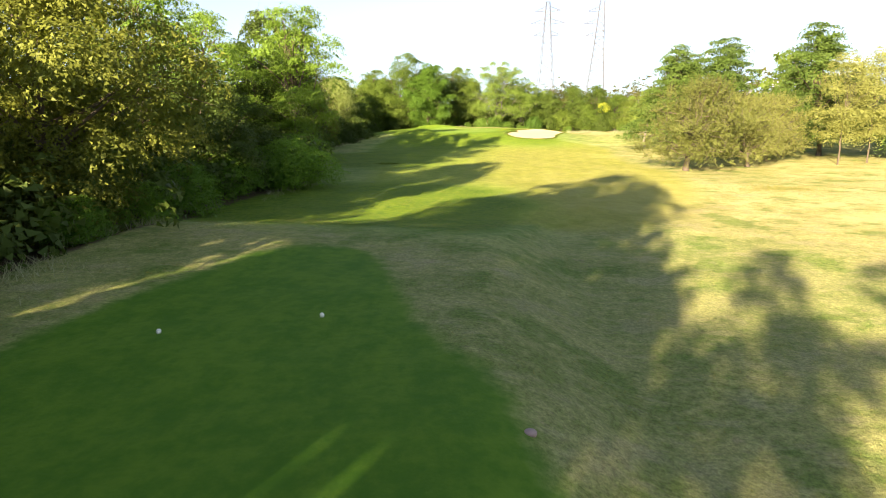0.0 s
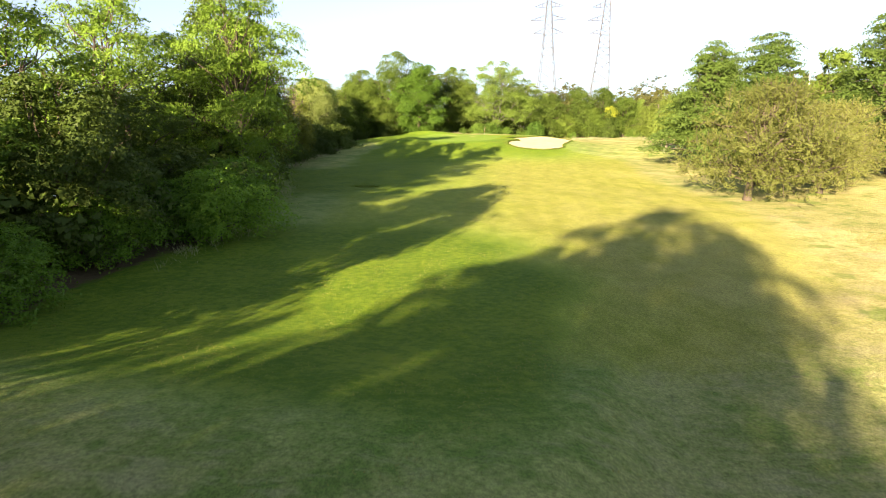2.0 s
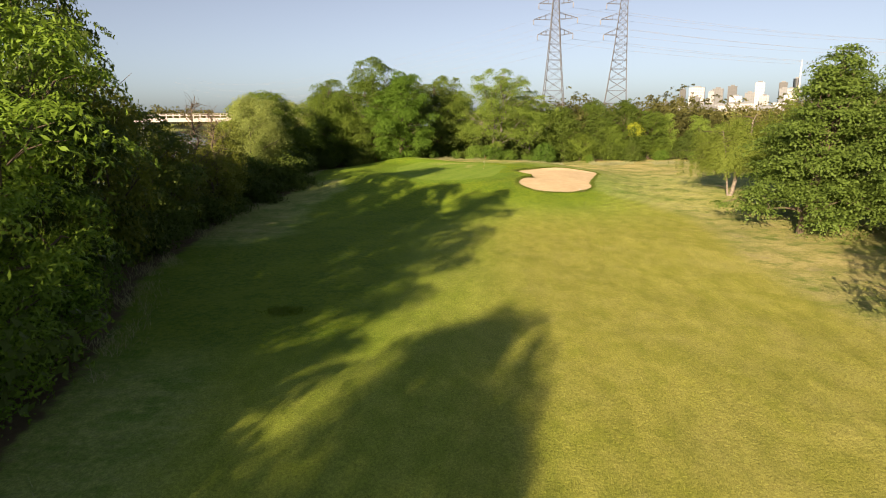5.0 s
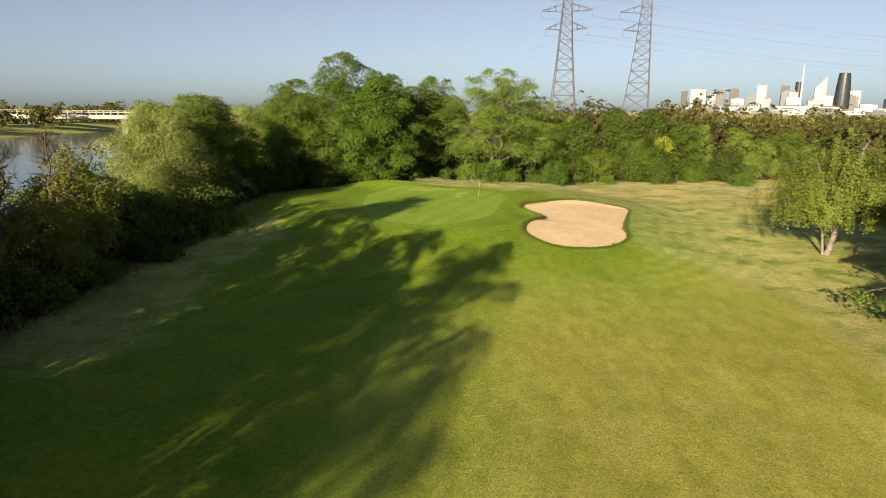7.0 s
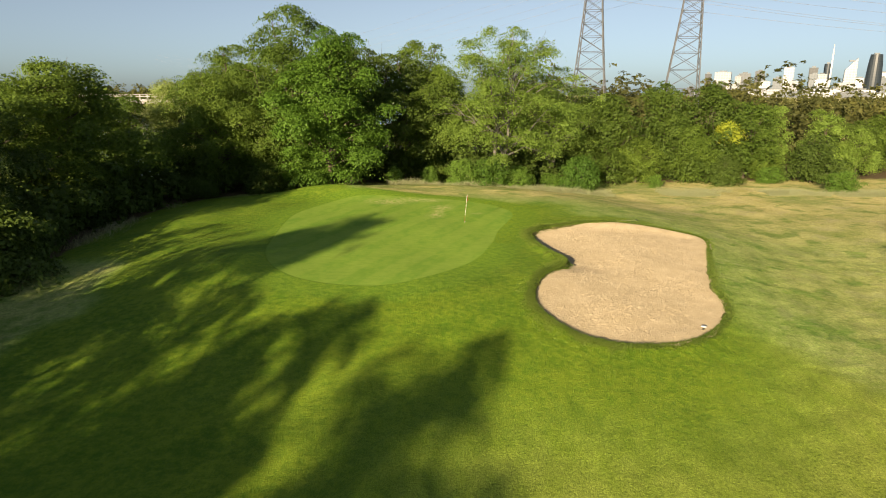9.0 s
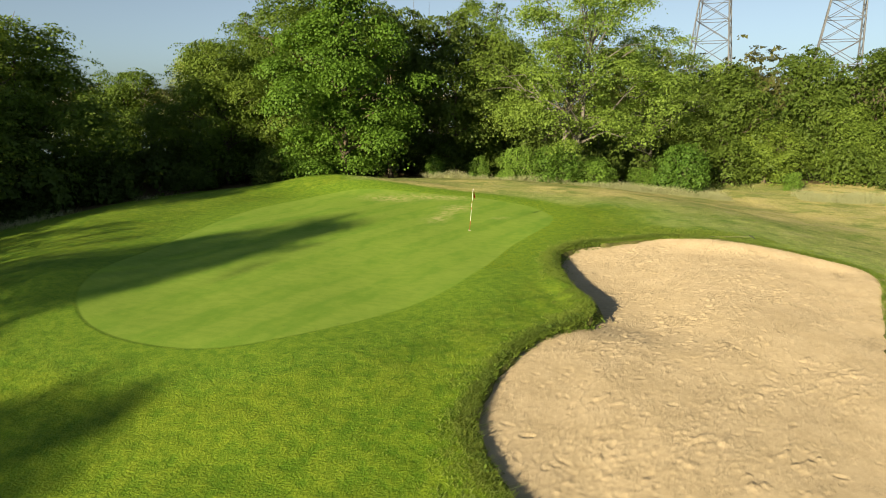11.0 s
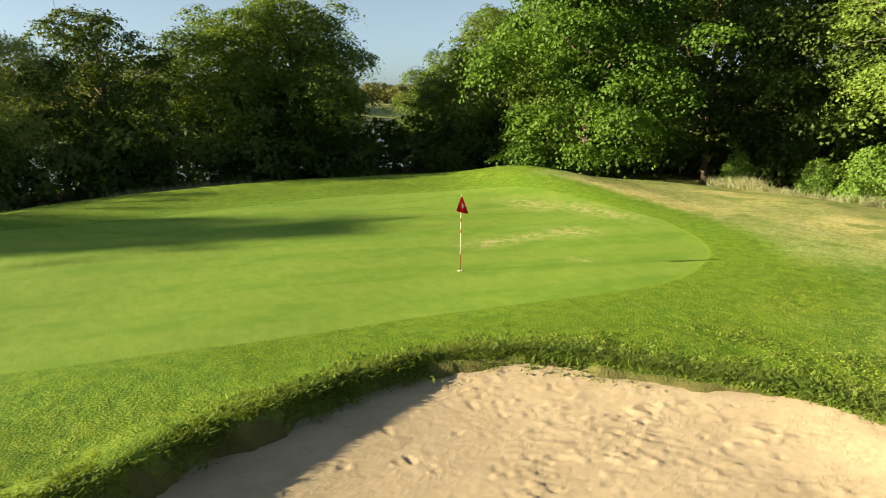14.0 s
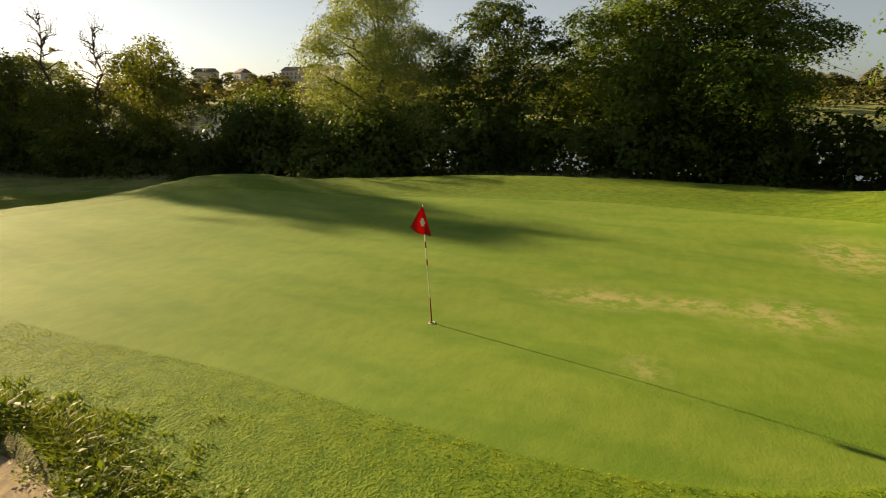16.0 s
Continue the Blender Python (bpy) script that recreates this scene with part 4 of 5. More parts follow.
grove(make_tree("pine_tree", "thin larch with a bare leaning trunk", "tree", 171, 13.0, 3.4, GREENS["thorn"], 0.18, 34, 0.22, 0.4, "spread", 0.10, BARK, 12, number=9000, hang=0.8),
      [(43.5, -65, 1.0, 0), (48.5, -62, 1.05, 100), (55, -62, 1.0, 30)], "larches beside the fairway")


def weeping_birch(seed=181, height=10.6):
    rng = np.random.default_rng(seed)
    root = tagged(new("weeping_birch"), "weeping birch with pale forked trunks and hanging leafy twigs", "tree", "birches")
    lines, twigs, strands = [], [], []
    for sx, sy, h, r in ((0.75, 0.1, height, 0.19), (-0.25, 0.25, height * 0.8, 0.09)):
        top = Vector((sx * 2.6, sy * 3, h * 0.93))
        lines.append([((sx * 0.2, 0, -0.4), r * 1.5), ((sx * 0.25, 0, 0.2), r * 1.15)] + limb(rng, (sx * 0.4, 0, 0.5), top, r, 0.03, 0.05, 7))
        for i in range(36):
            u = rng.uniform(0.36, 0.98)
            a = Vector((sx * 0.4, 0, 0.5)).lerp(top, u)
            ang = i * 2.4
            reach = rng.uniform(0.45, 1.0) * height * 0.58 * math.sqrt(max(0.16, 1.1 - u))
            b = a + Vector((math.cos(ang) * reach, math.sin(ang) * reach, reach * rng.uniform(-0.05, 0.18)))
            twigs.append(limb(rng, a, b, 0.035, 0.008, 0.1, 4))
            for _ in range(12):
                c = a.lerp(b, rng.uniform(0.35, 1.05)) + Vector(rng.normal(0, 0.25, 3)) + Vector((0, 0, 0.15))
                strands.append((c, rng.uniform(0.3, 0.8) * max(1.0, c.z - 1.6)))
    v, f = tubes(lines, 7)
    mesh_object("trunk", v, f, BIRCH_BARK, root, True)
    v, f = tubes(twigs, 4)
    mesh_object("branchwork", v, f, BARK, root, True)
    pts = []
    for c, drop in strands:
        n = int(16 + drop * 30)
        u = rng.random(n) ** 0.9
        sway = rng.normal(0, 0.12, 2)
        pts.append(np.array(c) + np.stack([rng.normal(0, 0.10, n) + sway[0] * u, rng.normal(0, 0.10, n) + sway[1] * u, -u * drop], 1))
    pts = np.concatenate(pts)
    v, f = leaf_tips(rng, pts, np.stack([pts[:, 0], pts[:, 1], pts[:, 2] * 0 + 1.5], 1) / 3, 0.135, 0.6, 1.6)
    mesh_object("crown", v, f, GREENS["birch"], root)
    return root


grove(weeping_birch(), [(30.4, -18.9, 1.42, 0, 1.02), (38.0, -24.0, 1.3, 130)])

# ---- distant woods ----


def far_wood(name, label, seed, spots, high, number, size):
    """Treetops far off: many small leaves on overlapping puffs."""
    rng = np.random.default_rng(seed)
    lobes = []
    for x, y in spots:
        g = max(height_at(x, y), -2.0)
        h = high * rng.uniform(0.5, 1.22)
        for k in range(5):
            s = h * rng.uniform(0.28, 0.42)
            lobes.append((x + rng.normal(0, h * 0.3), y + rng.normal(0, h * 0.3), g + h * rng.uniform(0.2, 0.75), s, s * 0.9))
    p, n, _ = crown_points(rng, np.array(lobes), int(number * 1.5), 0.8, size * 1.2, 12, 0.02)
    v, f = leaf_tips(rng, p, n, size * 1.2, 1.0)
    tagged(mesh_object(name, v, f, GREENS["far"]), label, "woods", kind="stuff")


rs = np.random.default_rng(77)
far_wood("far_wood", "leafy woods behind the hedgerow and pylons", 5, [(rs.uniform(0, 130), rs.uniform(58, 84)) for _ in range(52)], 13.0, 80000, 0.42)
far_wood("far_wood", "leafy woods towards the city", 6, [(rs.uniform(50, 330), rs.uniform(110, 260)) for _ in range(130)], 12.5, 60000, 0.72)
far_wood("far_wood", "leafy woods beyond the fairway's trees", 7, [(rs.uniform(62, 130), rs.uniform(-100, 60)) for _ in range(60)], 12.0, 22000, 0.7)
far_wood("bank_wood", "wooded far bank of the river", 8, [(rs.uniform(-330, -262), rs.uniform(-330, 720)) for _ in range(200)], 13.0, 50000, 1.2)
far_wood("bank_wood", "bank trees upstream of the green", 9, [(rs.uniform(-44, -38), rs.uniform(-140, -66)) for _ in range(26)] + [(rs.uniform(-46, -36), rs.uniform(48, 140)) for _ in range(26)], 10.0, 40000, 0.42)
far_wood("hill_wood", "wooded hillside across the river", 10, [(rs.uniform(-560, -340), rs.uniform(-420, 250)) for _ in range(170)], 12.0, 44000, 1.4)
far_wood("far_wood", "line of distant trees beyond the bridge", 11, [(rs.uniform(-900, -120), rs.uniform(430, 560)) for _ in range(90)], 9.0, 18000, 1.4)


def undergrowth(name, label, seed, spots, leaves, number, size):
    """Brambles and saplings in a band: low puffs of leaves down to the ground."""
    rng = np.random.default_rng(seed)
    lobes = []
    for x, y, h in spots:
        g = height_at(x, y)
        for k in range(3):
            s = h * rng.uniform(0.35, 0.6)
            lobes.append((x + rng.normal(0, 0.9), y + rng.normal(0, 0.9), g + h * rng.uniform(0.1, 0.75), s, s * 0.9))
    p, n, _ = crown_points(rng, np.array(lobes), number)
    v, f = leaf_tips(rng, p, n, size, 0.9)
    tagged(mesh_object(name, v, f, leaves), label, "undergrowth", kind="stuff")


ru = np.random.default_rng(31)
edge_at = lambda y: float(np.interp(y, WOOD_Y, WOOD_X))
spots = []
for y in np.arange(-140, 44, 1.0):
    low, gap = -44 < y < -22, 12 < y < 20
    for d in (2.2, 6.0, 9.5):
        spots.append((edge_at(y) - d - ru.uniform(0, 2.5), y, ru.uniform(2.0, 3.2) if low else ru.uniform(3.4, 4.6) if gap else ru.uniform(2.4, 4.6) + 0.25 * d))
for y in np.arange(8, 25, 0.7):
    for d in (3.5, 8.0, 11.0):
        spots.append((edge_at(y) - d - ru.uniform(0, 2), y, ru.uniform(3.2, 4.4)))
for y in np.arange(-46, -12, 0.8):
    for d in (3.0, 7.0, 10.0):
        spots.append((edge_at(y) - d - ru.uniform(0, 2), y, ru.uniform(2.2, 3.4)))
undergrowth("undergrowth", "dark brambles and saplings under the bank's trees", 32, spots, GREENS["dark"], 130000, 0.37)
spots = [(x, 33.5 + 0.22 * max(x, 0) + ru.uniform(0, 4), ru.uniform(2.5, 5.0)) for x in np.arange(-24, 14, 0.9)]
undergrowth("undergrowth", "dark saplings under the trees behind the green", 33, spots, GREENS["dark"], 34000, 0.34)

# ---- flag on the green ----
RED = plain_material("red_flag_cloth", (0.50, 0.012, 0.018), 0.75, 0.2, 8.0)
WHITE = plain_material("white_paint", (0.78, 0.76, 0.70), 0.5, 0.08, 6.0)
POLE_RED = plain_material("red_pole_band", (0.30, 0.03, 0.02), 0.5, 0.15, 6.0)
HOLE_SHADE = plain_material("hole_shade", (0.02, 0.02, 0.02), 0.9, 0.1, 6.0)


def lathe(profile, sides=24):
    """A bmesh turned round the z axis from (radius, z) pairs."""
    bm = bmesh.new()
    rings = [[bm.verts.new((r * math.cos(2 * math.pi * k / sides), r * math.sin(2 * math.pi * k / sides), z)) for k in range(sides)] for r, z in profile]
    for a, b in zip(rings, rings[1:]):
        for k in range(sides):
            bm.faces.new((a[k], a[(k + 1) % sides], b[(k + 1) % sides], b[k]))
    if profile[0][0] > 1e-4:
        bm.faces.new(rings[0][::-1])
    if profile[-1][0] > 1e-4:
        bm.faces.new(rings[-1])
    for f in bm.faces:
        f.smooth = len(f.verts) == 4
    return bm


def build_flag():
    root = tagged(new("golf_flag"), "red pin flag hanging on a banded white pole in the hole", "flag")
    root.matrix_basis = Matrix.Translation((0, 0, height_at(0, 0))) @ Vector((0, 0, 1)).rotation_difference(Vector((0.185, -0.085, 2.13))).to_matrix().to_4x4()
    part("pole", lathe([(0.010, -0.1), (0.010, 2.1), (0.004, 2.13)], 10), WHITE, root)
    for a, b in ((0.01, 0.48), (1.07, 1.18), (1.38, 1.49)):
        part("band", lathe([(0.012, a), (0.012, b)], 10), POLE_RED, root, "red band on the pole")
    # cloth hanging in folds from the top of the pole
    bm = bmesh.new()
    n, k = 14, 10
    grid = []
    for i in range(n + 1):
        u = i / n
        row = []
        for j in range(k + 1):
            w = j / k
            foot = Vector((0.07, 0.13)).lerp(Vector((0.11, -0.185)), u)
            fold = 0.03 * math.sin(u * 9.0 + w * 2.0) * w
            x, y = 0.014 + foot.x * w**0.8 + fold, foot.y * w**0.8 + 0.02 * (0.5 - u) + fold * 0.5
            row.append(bm.verts.new((x, y, 2.09 - w * (0.47 - 0.13 * u) - 0.03 * math.sin(u * 3.1) * w)))
        grid.append(row)
    for i in range(n):
        for j in range(k):
            f = bm.faces.new((grid[i][j], grid[i + 1][j], grid[i + 1][j + 1], grid[i][j + 1]))
            f.smooth = True
    marks = []
    for side in (0.008,):
        em = bmesh.new()
        spots = {(i, j): em.verts.new(grid[i][j].co + Vector((side, 0, 0))) for i in range(3, 11) for j in range(2, 8)}
        for i in range(3, 10):
            for j in range(2, 7):
                if ((i - 5) / 2.4) ** 2 + ((j - 5) / 1.8) ** 2 < 1:
                    em.faces.new((spots[i, j], spots[i + 1, j], spots[i + 1, j + 1], spots[i, j + 1]))
        bmesh.ops.delete(em, geom=[q for q in em.verts if not q.link_faces], context="VERTS")
        bmesh.ops.solidify(em, geom=em.faces[:], thickness=0.003)
        marks.append(em)
    bmesh.ops.solidify(bm, geom=bm.faces[:], thickness=0.004)
    cloth = part("cloth", bm, RED, root)
    for em in marks:
        part("emblem", em, WHITE, cloth, "plain white emblem patch")
    cup = tagged(new("hole_cup"), "white-rimmed golf hole in the green", "hole")
    cup.matrix_basis = pose(0, 0, height_at(0, 0) + 0.006)
    part("rim", lathe([(0.048, -0.08), (0.048, 0.004), (0.056, 0.006), (0.060, -0.02)], 28), WHITE, cup)
    # near-black disc just under the rim, coloured for the shade in the hole
    part("bottom", lathe([(0.0001, -0.03), (0.047, -0.03)], 28), HOLE_SHADE, cup)


build_flag()

# ---- tee markers ----


def tee_marker(x, y):
    root = tagged(new("tee_marker"), "round white tee marker on the turf", "tee marker", "tee markers")
    root.matrix_basis = pose(x, y, height_at(x, y) - 0.01)
    part("ball", lathe([(0.012, 0.0), (0.042, 0.012), (0.057, 0.04), (0.06, 0.065), (0.053, 0.09), (0.034, 0.115), (0.001, 0.125)], 20), WHITE, root)
    part("spike", lathe([(0.012, -0.1), (0.012, 0.02)], 8), STEEL, root)
    return root


tee_marker(-5.9, -132.4)
tee_marker(-2.4, -131.0)
PLAQUE = tagged(new("distance_plaque"), "small flat pinkish stone plaque set in the turf", "plaque")
PLAQUE.matrix_basis = pose(2.5, -136.2, height_at(2.5, -136.2) + 0.01, 0, 0, 20)
part("stone", lathe([(0.10, -0.04), (0.11, 0.02), (0.095, 0.04), (0.001, 0.042)], 16), plain_material("pink_stone", (0.42, 0.30, 0.27), 0.8), PLAQUE)

# ---- pylons ----


def bars(pairs, size):
    """Square bars between pairs of points: vertices and quads."""
    return tubes([[(a, size), (b, size)] for a, b in pairs], 4)


def pylon(x, y, height, turn, label, sides=(1, -1), upright=0.0):
    """upright: how far the arms' bare side stands plumb, so that the mast leans over to it."""
    root = tagged(new("pylon"), label, "pylon", "pylons")
    root.matrix_basis = pose(x, y, height_at(x, y), 0, 0, turn)

    def half(z):
        u = z / height
        return 3.3 * (1 - u) ** 1.25 + 0.55 if u < 0.62 else 0.55 + 3.3 * 0.38**1.25 * (1 - (u - 0.62) / 0.38)

    def corner(z, k):
        h = half(z)
        m = upright * (half(0) - h)
        return ((m + h, h, z), (m - h, h, z), (m - h, -h, z), (m + h, -h, z))[k % 4]

    levels = [0, 4.6, 8.6, 12.2, 15.4, 18.2, 20.7, 22.9, 24.9, 26.8, 28.6, 30.4, 32.1, 33.8, 35.4, 37.2, height]
    for k in range(4):
        v, f = tubes([[(corner(z, k), 0.10) for z in levels]], 4)
        mesh_object("leg", v, f, STEEL, root)
        braces = []
        for a, b in zip(levels, levels[1:]):
            braces += [(corner(a, k), corner(b, k + 1)), (corner(a, k + 1), corner(b, k)), (corner(b, k), corner(b, k + 1))]
        v, f = bars(braces, 0.042)
        mesh_object("bracing", v, f, STEEL, root)
    for z, reach in ((28.9, 4.4), (32.6, 5.4), (36.3, 4.2)):
        for s in sides:
            h = half(z)
            m = upright * (half(0) - h)
            tip = (m + s * reach, 0, z + 0.25)
            pairs = [((m + s * h, h, z), tip), ((m + s * h, -h, z), tip), ((m + s * h, h, z + 1.5), tip), ((m + s * h, -h, z + 1.5), tip)]
            for u in (0.33, 0.66):
                q = [tuple(Vector(a).lerp(Vector(tip), u)) for a, _ in pairs]
                pairs += [(q[0], q[1]), (q[0], q[2]), (q[1], q[3]), (q[2], q[3])]
            v, f = bars(pairs, 0.05)
            arm = mesh_object("arm", v, f, STEEL, root)
            ins = part("insulator", lathe([(0.03, 0.0)] + [(0.13 if i % 2 else 0.05, -0.12 * i - 0.1) for i in range(10)] + [(0.03, -1.4)], 8), GLASS_INSULATOR, arm, "string of insulator discs")
            ins.location = tip
    return root


pylon(18.2, 67.7, 39.2, -12, "grey steel lattice pylon with three pairs of arms")
pylon(33.6, 69.4, 41.6, -12, "grey steel lattice pylon with arms on one side only", (-1,), 0.55)


def cable(a, b, sag, r=0.035):
    pts = []
    for i in range(25):
        u = i / 24
        p = Vector(a).lerp(Vector(b), u)
        p.z -= sag * 4 * u * (1 - u)
        pts.append((p, r))
    v, f = tubes([pts], 4)
    tagged(mesh_object("power_line", v, f, CABLE), "sagging overhead power line between the pylons", "cable", "power lines")


for px, py, sides in ((18.2, 67.7, (1, -1)), (34.6, 69.2, (-1,))):
    for z, reach in ((27.8, 4.4), (31.5, 5.4), (35.2, 4.2)):
        for s in sides:
            c, q = math.cos(radians(-12)), math.sin(radians(-12))
            a = (px + s * reach * c, py + s * reach * q, z - 1.7)
            cable(a, (a[0] + 300, a[1] + 115, z + 8), 9, 0.022)
            if s > 0 or len(sides) == 1:
                cable(a, (a[0] - 260, a[1] + 330, z), 11, 0.015)

# ---- city and bridge far off ----


def facade(name, wall, glass):
    """Storeys as bands of glass between sills, at real size."""
    m, nt, out = material(name)
    br = node(nt, "ShaderNodeTexBrick", i_Scale=1.0)
    br.inputs["Color1"].default_value = (*glass, 1)
    br.inputs["Color2"].default_value = (*[v * 1.3 for v in glass], 1)
    br.inputs["Mortar"].default_value = (*wall, 1)
    br.inputs["Mortar Size"].default_value = 1.5
    br.inputs["Brick Width"].default_value = 11.0
    br.inputs["Row Height"].default_value = 7.0
    br.offset = 0.0
    tc = node(nt, "ShaderNodeTexCoord")
    sep = node(nt, "ShaderNodeSeparateXYZ")
    com = node(nt, "ShaderNodeCombineXYZ")
    nt.links.new(tc.outputs["Object"], sep.inputs[0])
    nt.links.new(calc(nt, "ADD", sep.outputs[0], sep.outputs[1]), com.inputs[0])
    nt.links.new(sep.outputs[2], com.inputs[1])
    nt.links.new(com.outputs[0], br.inputs["Vector"])
    tone = node(nt, "ShaderNodeMix", kind="RGBA", blend="MULTIPLY")
    tone.inputs[0].default_value = 1.0
    nt.links.new(br.outputs["Color"], tone.inputs[6])
    nt.links.new(span(nt, node(nt, "ShaderNodeObjectInfo").outputs["Random"], 0.0, 1.0, 0.55, 1.1), tone.inputs[7])
    surface(nt, out, tone.outputs[2], 0.4)
    return m


PALE_TOWER = facade("pale_facade", (0.42, 0.435, 0.46), (0.22, 0.235, 0.265))
DARK_TOWER = facade("dark_facade", (0.035, 0.045, 0.055), (0.02, 0.03, 0.04))
GREY_TOWER = facade("grey_facade", (0.10, 0.115, 0.13), (0.06, 0.075, 0.09))


def tower(x, y, w, d, h, mat, label, taper=1.0, slant=0.0, rounded=False):
    root = tagged(new("office_tower"), label, "building", "towers of the distant city")
    root.matrix_basis = pose(x, y, 0, 0, 0, -22)
    bm = bmesh.new()
    n = 20 if rounded else 4
    rings = []
    for i in range(9):
        u = i / 8
        k = 1 - (1 - taper) * u**3
        ring = []
        for j in range(n):
            a = 2 * math.pi * (j + 0.5) / n
            q = 1.0 if rounded else math.sqrt(2)
            ring.append(bm.verts.new((w / 2 * k * q * math.cos(a), d / 2 * k * q * math.sin(a), u * h + slant * u * math.cos(a))))
        rings.append(ring)
    for a, b in zip(rings, rings[1:]):
        for j in range(n):
            bm.faces.new((a[j], a[(j + 1) % n], b[(j + 1) % n], b[j]))
    bm.faces.new(rings[-1])
    part("wall", bm, mat, root)
    bm = bmesh.new()
    bmesh.ops.create_cube(bm, size=1.0, matrix=Matrix.Translation((0, 0, h + 3 + max(0, slant) * 0.3)) @ Matrix.Diagonal((w * 0.45 * taper, d * 0.45 * taper, 7, 1)))
    part("roof_plant", bm, GREY_TOWER, root)
    return root


CITY = [  # metres to the east, width, height, face
    (955, 26, 101, "d"), (1040, 69, 110, "p"), (1159, 49, 106, "g"), (1250, 42, 119, "d"), (1406, 43, 139, "p"), (1200, 54, 68, "p"), (1286, 43, 85, "g"),
    (1381, 40, 72, "p"), (1499, 45, 106, "g"), (1519, 37, 138, "d"), (1450, 58, 77, "p"), (1575, 55, 63, "p"), (1670, 61, 87, "p"), (1612, 44, 50, "g"),
    (1161, 38, 59, "p"), (1017, 34, 64, "g"), (1108, 26, 91, "p"), (1845, 48, 49, "p"), (1822, 36, 84, "g"), (1845, 65, 115, "p"), (943, 77, 34, "p"),
    (1087, 110, 24, "p"), (1796, 101, 30, "p"), (934, 29, 43, "g"), (1119, 30, 75, "g"), (1448, 36, 100, "p"), (1736, 43, 88, "g"), (1859, 68, 47, "p"),
    (2024, 95, 76, "g"),
]
FACES = {"p": (PALE_TOWER, "pale concrete office tower on the skyline"), "d": (DARK_TOWER, "dark glass office tower on the skyline"), "g": (GREY_TOWER, "grey office tower on the skyline")}
for i, (x, wide_m, high_m, kind) in enumerate(CITY):
    mat, label = FACES[kind]
    tower(x, 3000 + 60 * (i % 5), wide_m, wide_m * 0.7, high_m, mat, label)
rc = np.random.default_rng(15)
for i in range(18):
    wide_m = rc.uniform(60, 150)
    tower(930 + i * 62 + rc.uniform(-25, 25), 2700 + 40 * (i % 4), wide_m, 40, rc.uniform(14, 36), PALE_TOWER if i % 4 else GREY_TOWER, "long low pale office block before the skyline" if i % 4 else "long low grey office block before the skyline")
tower(1583, 3240, 33, 23, 156, *FACES["d"], 1, 0, True)
tower(1596, 3060, 49, 34, 147, *FACES["p"], 0.9, 37, False)
tower(1699, 3060, 65, 46, 189, *FACES["d"], 0.72, 0, True)
MAST = tagged(new("mast"), "thin lattice mast among the towers", "mast")
MAST.matrix_basis = pose(1458, 2950, 0)
v, f = tubes([[((0, 0, 0), 4), ((0, 0, 185), 3), ((0, 0, 225), 1.0)]], 6)
mesh_object("tower", v, f, WHITE, MAST)


CONCRETE = plain_material("pale_concrete", (0.36, 0.34, 0.32), 0.8, 0.15, 0.4)


def bridge():
    root = tagged(new("bridge"), "long pale concrete viaduct across the river", "bridge")
    root.matrix_basis = pose(-90, 345, 0, 0, 0, 4)
    for name, z, hz, dy in (("deck", 3.6, 1.3, 9.0), ("parapet", 6.6, 0.25, 0.5), ("parapet", 7.6, 0.15, 0.3)):
        bm = bmesh.new()
        bmesh.ops.create_cube(bm, size=1.0, matrix=Matrix.Translation((-250, 0 if name == "deck" else -4.4, z)) @ Matrix.Diagonal((560, dy, hz * 2, 1)))
        part(name, bm, CONCRETE, root)
    for i in range(120):
        bm = bmesh.new()
        bmesh.ops.create_cube(bm, size=1.0, matrix=Matrix.Translation((-525 + i * 4.6, -4.4, 6.1)) @ Matrix.Diagonal((0.7, 0.5, 3.0, 1)))
        part("post", bm, CONCRETE, root)
    for i in range(9):
        bm = bmesh.new()
        bmesh.ops.create_cube(bm, size=1.0, matrix=Matrix.Translation((-500 + i * 60, 0, -3)) @ Matrix.Diagonal((4, 7, 12, 1)))
        part("pier", bm, GREY_TOWER, root)


bridge()

ROOF = plain_material("slate_roof", (0.14, 0.12, 0.12), 0.7, 0.3, 2.0)
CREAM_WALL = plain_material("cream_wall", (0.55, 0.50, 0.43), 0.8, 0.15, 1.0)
PANE = plain_material("window_glass", (0.05, 0.06, 0.07), 0.15, 0.1, 1.0, spec=0.5)


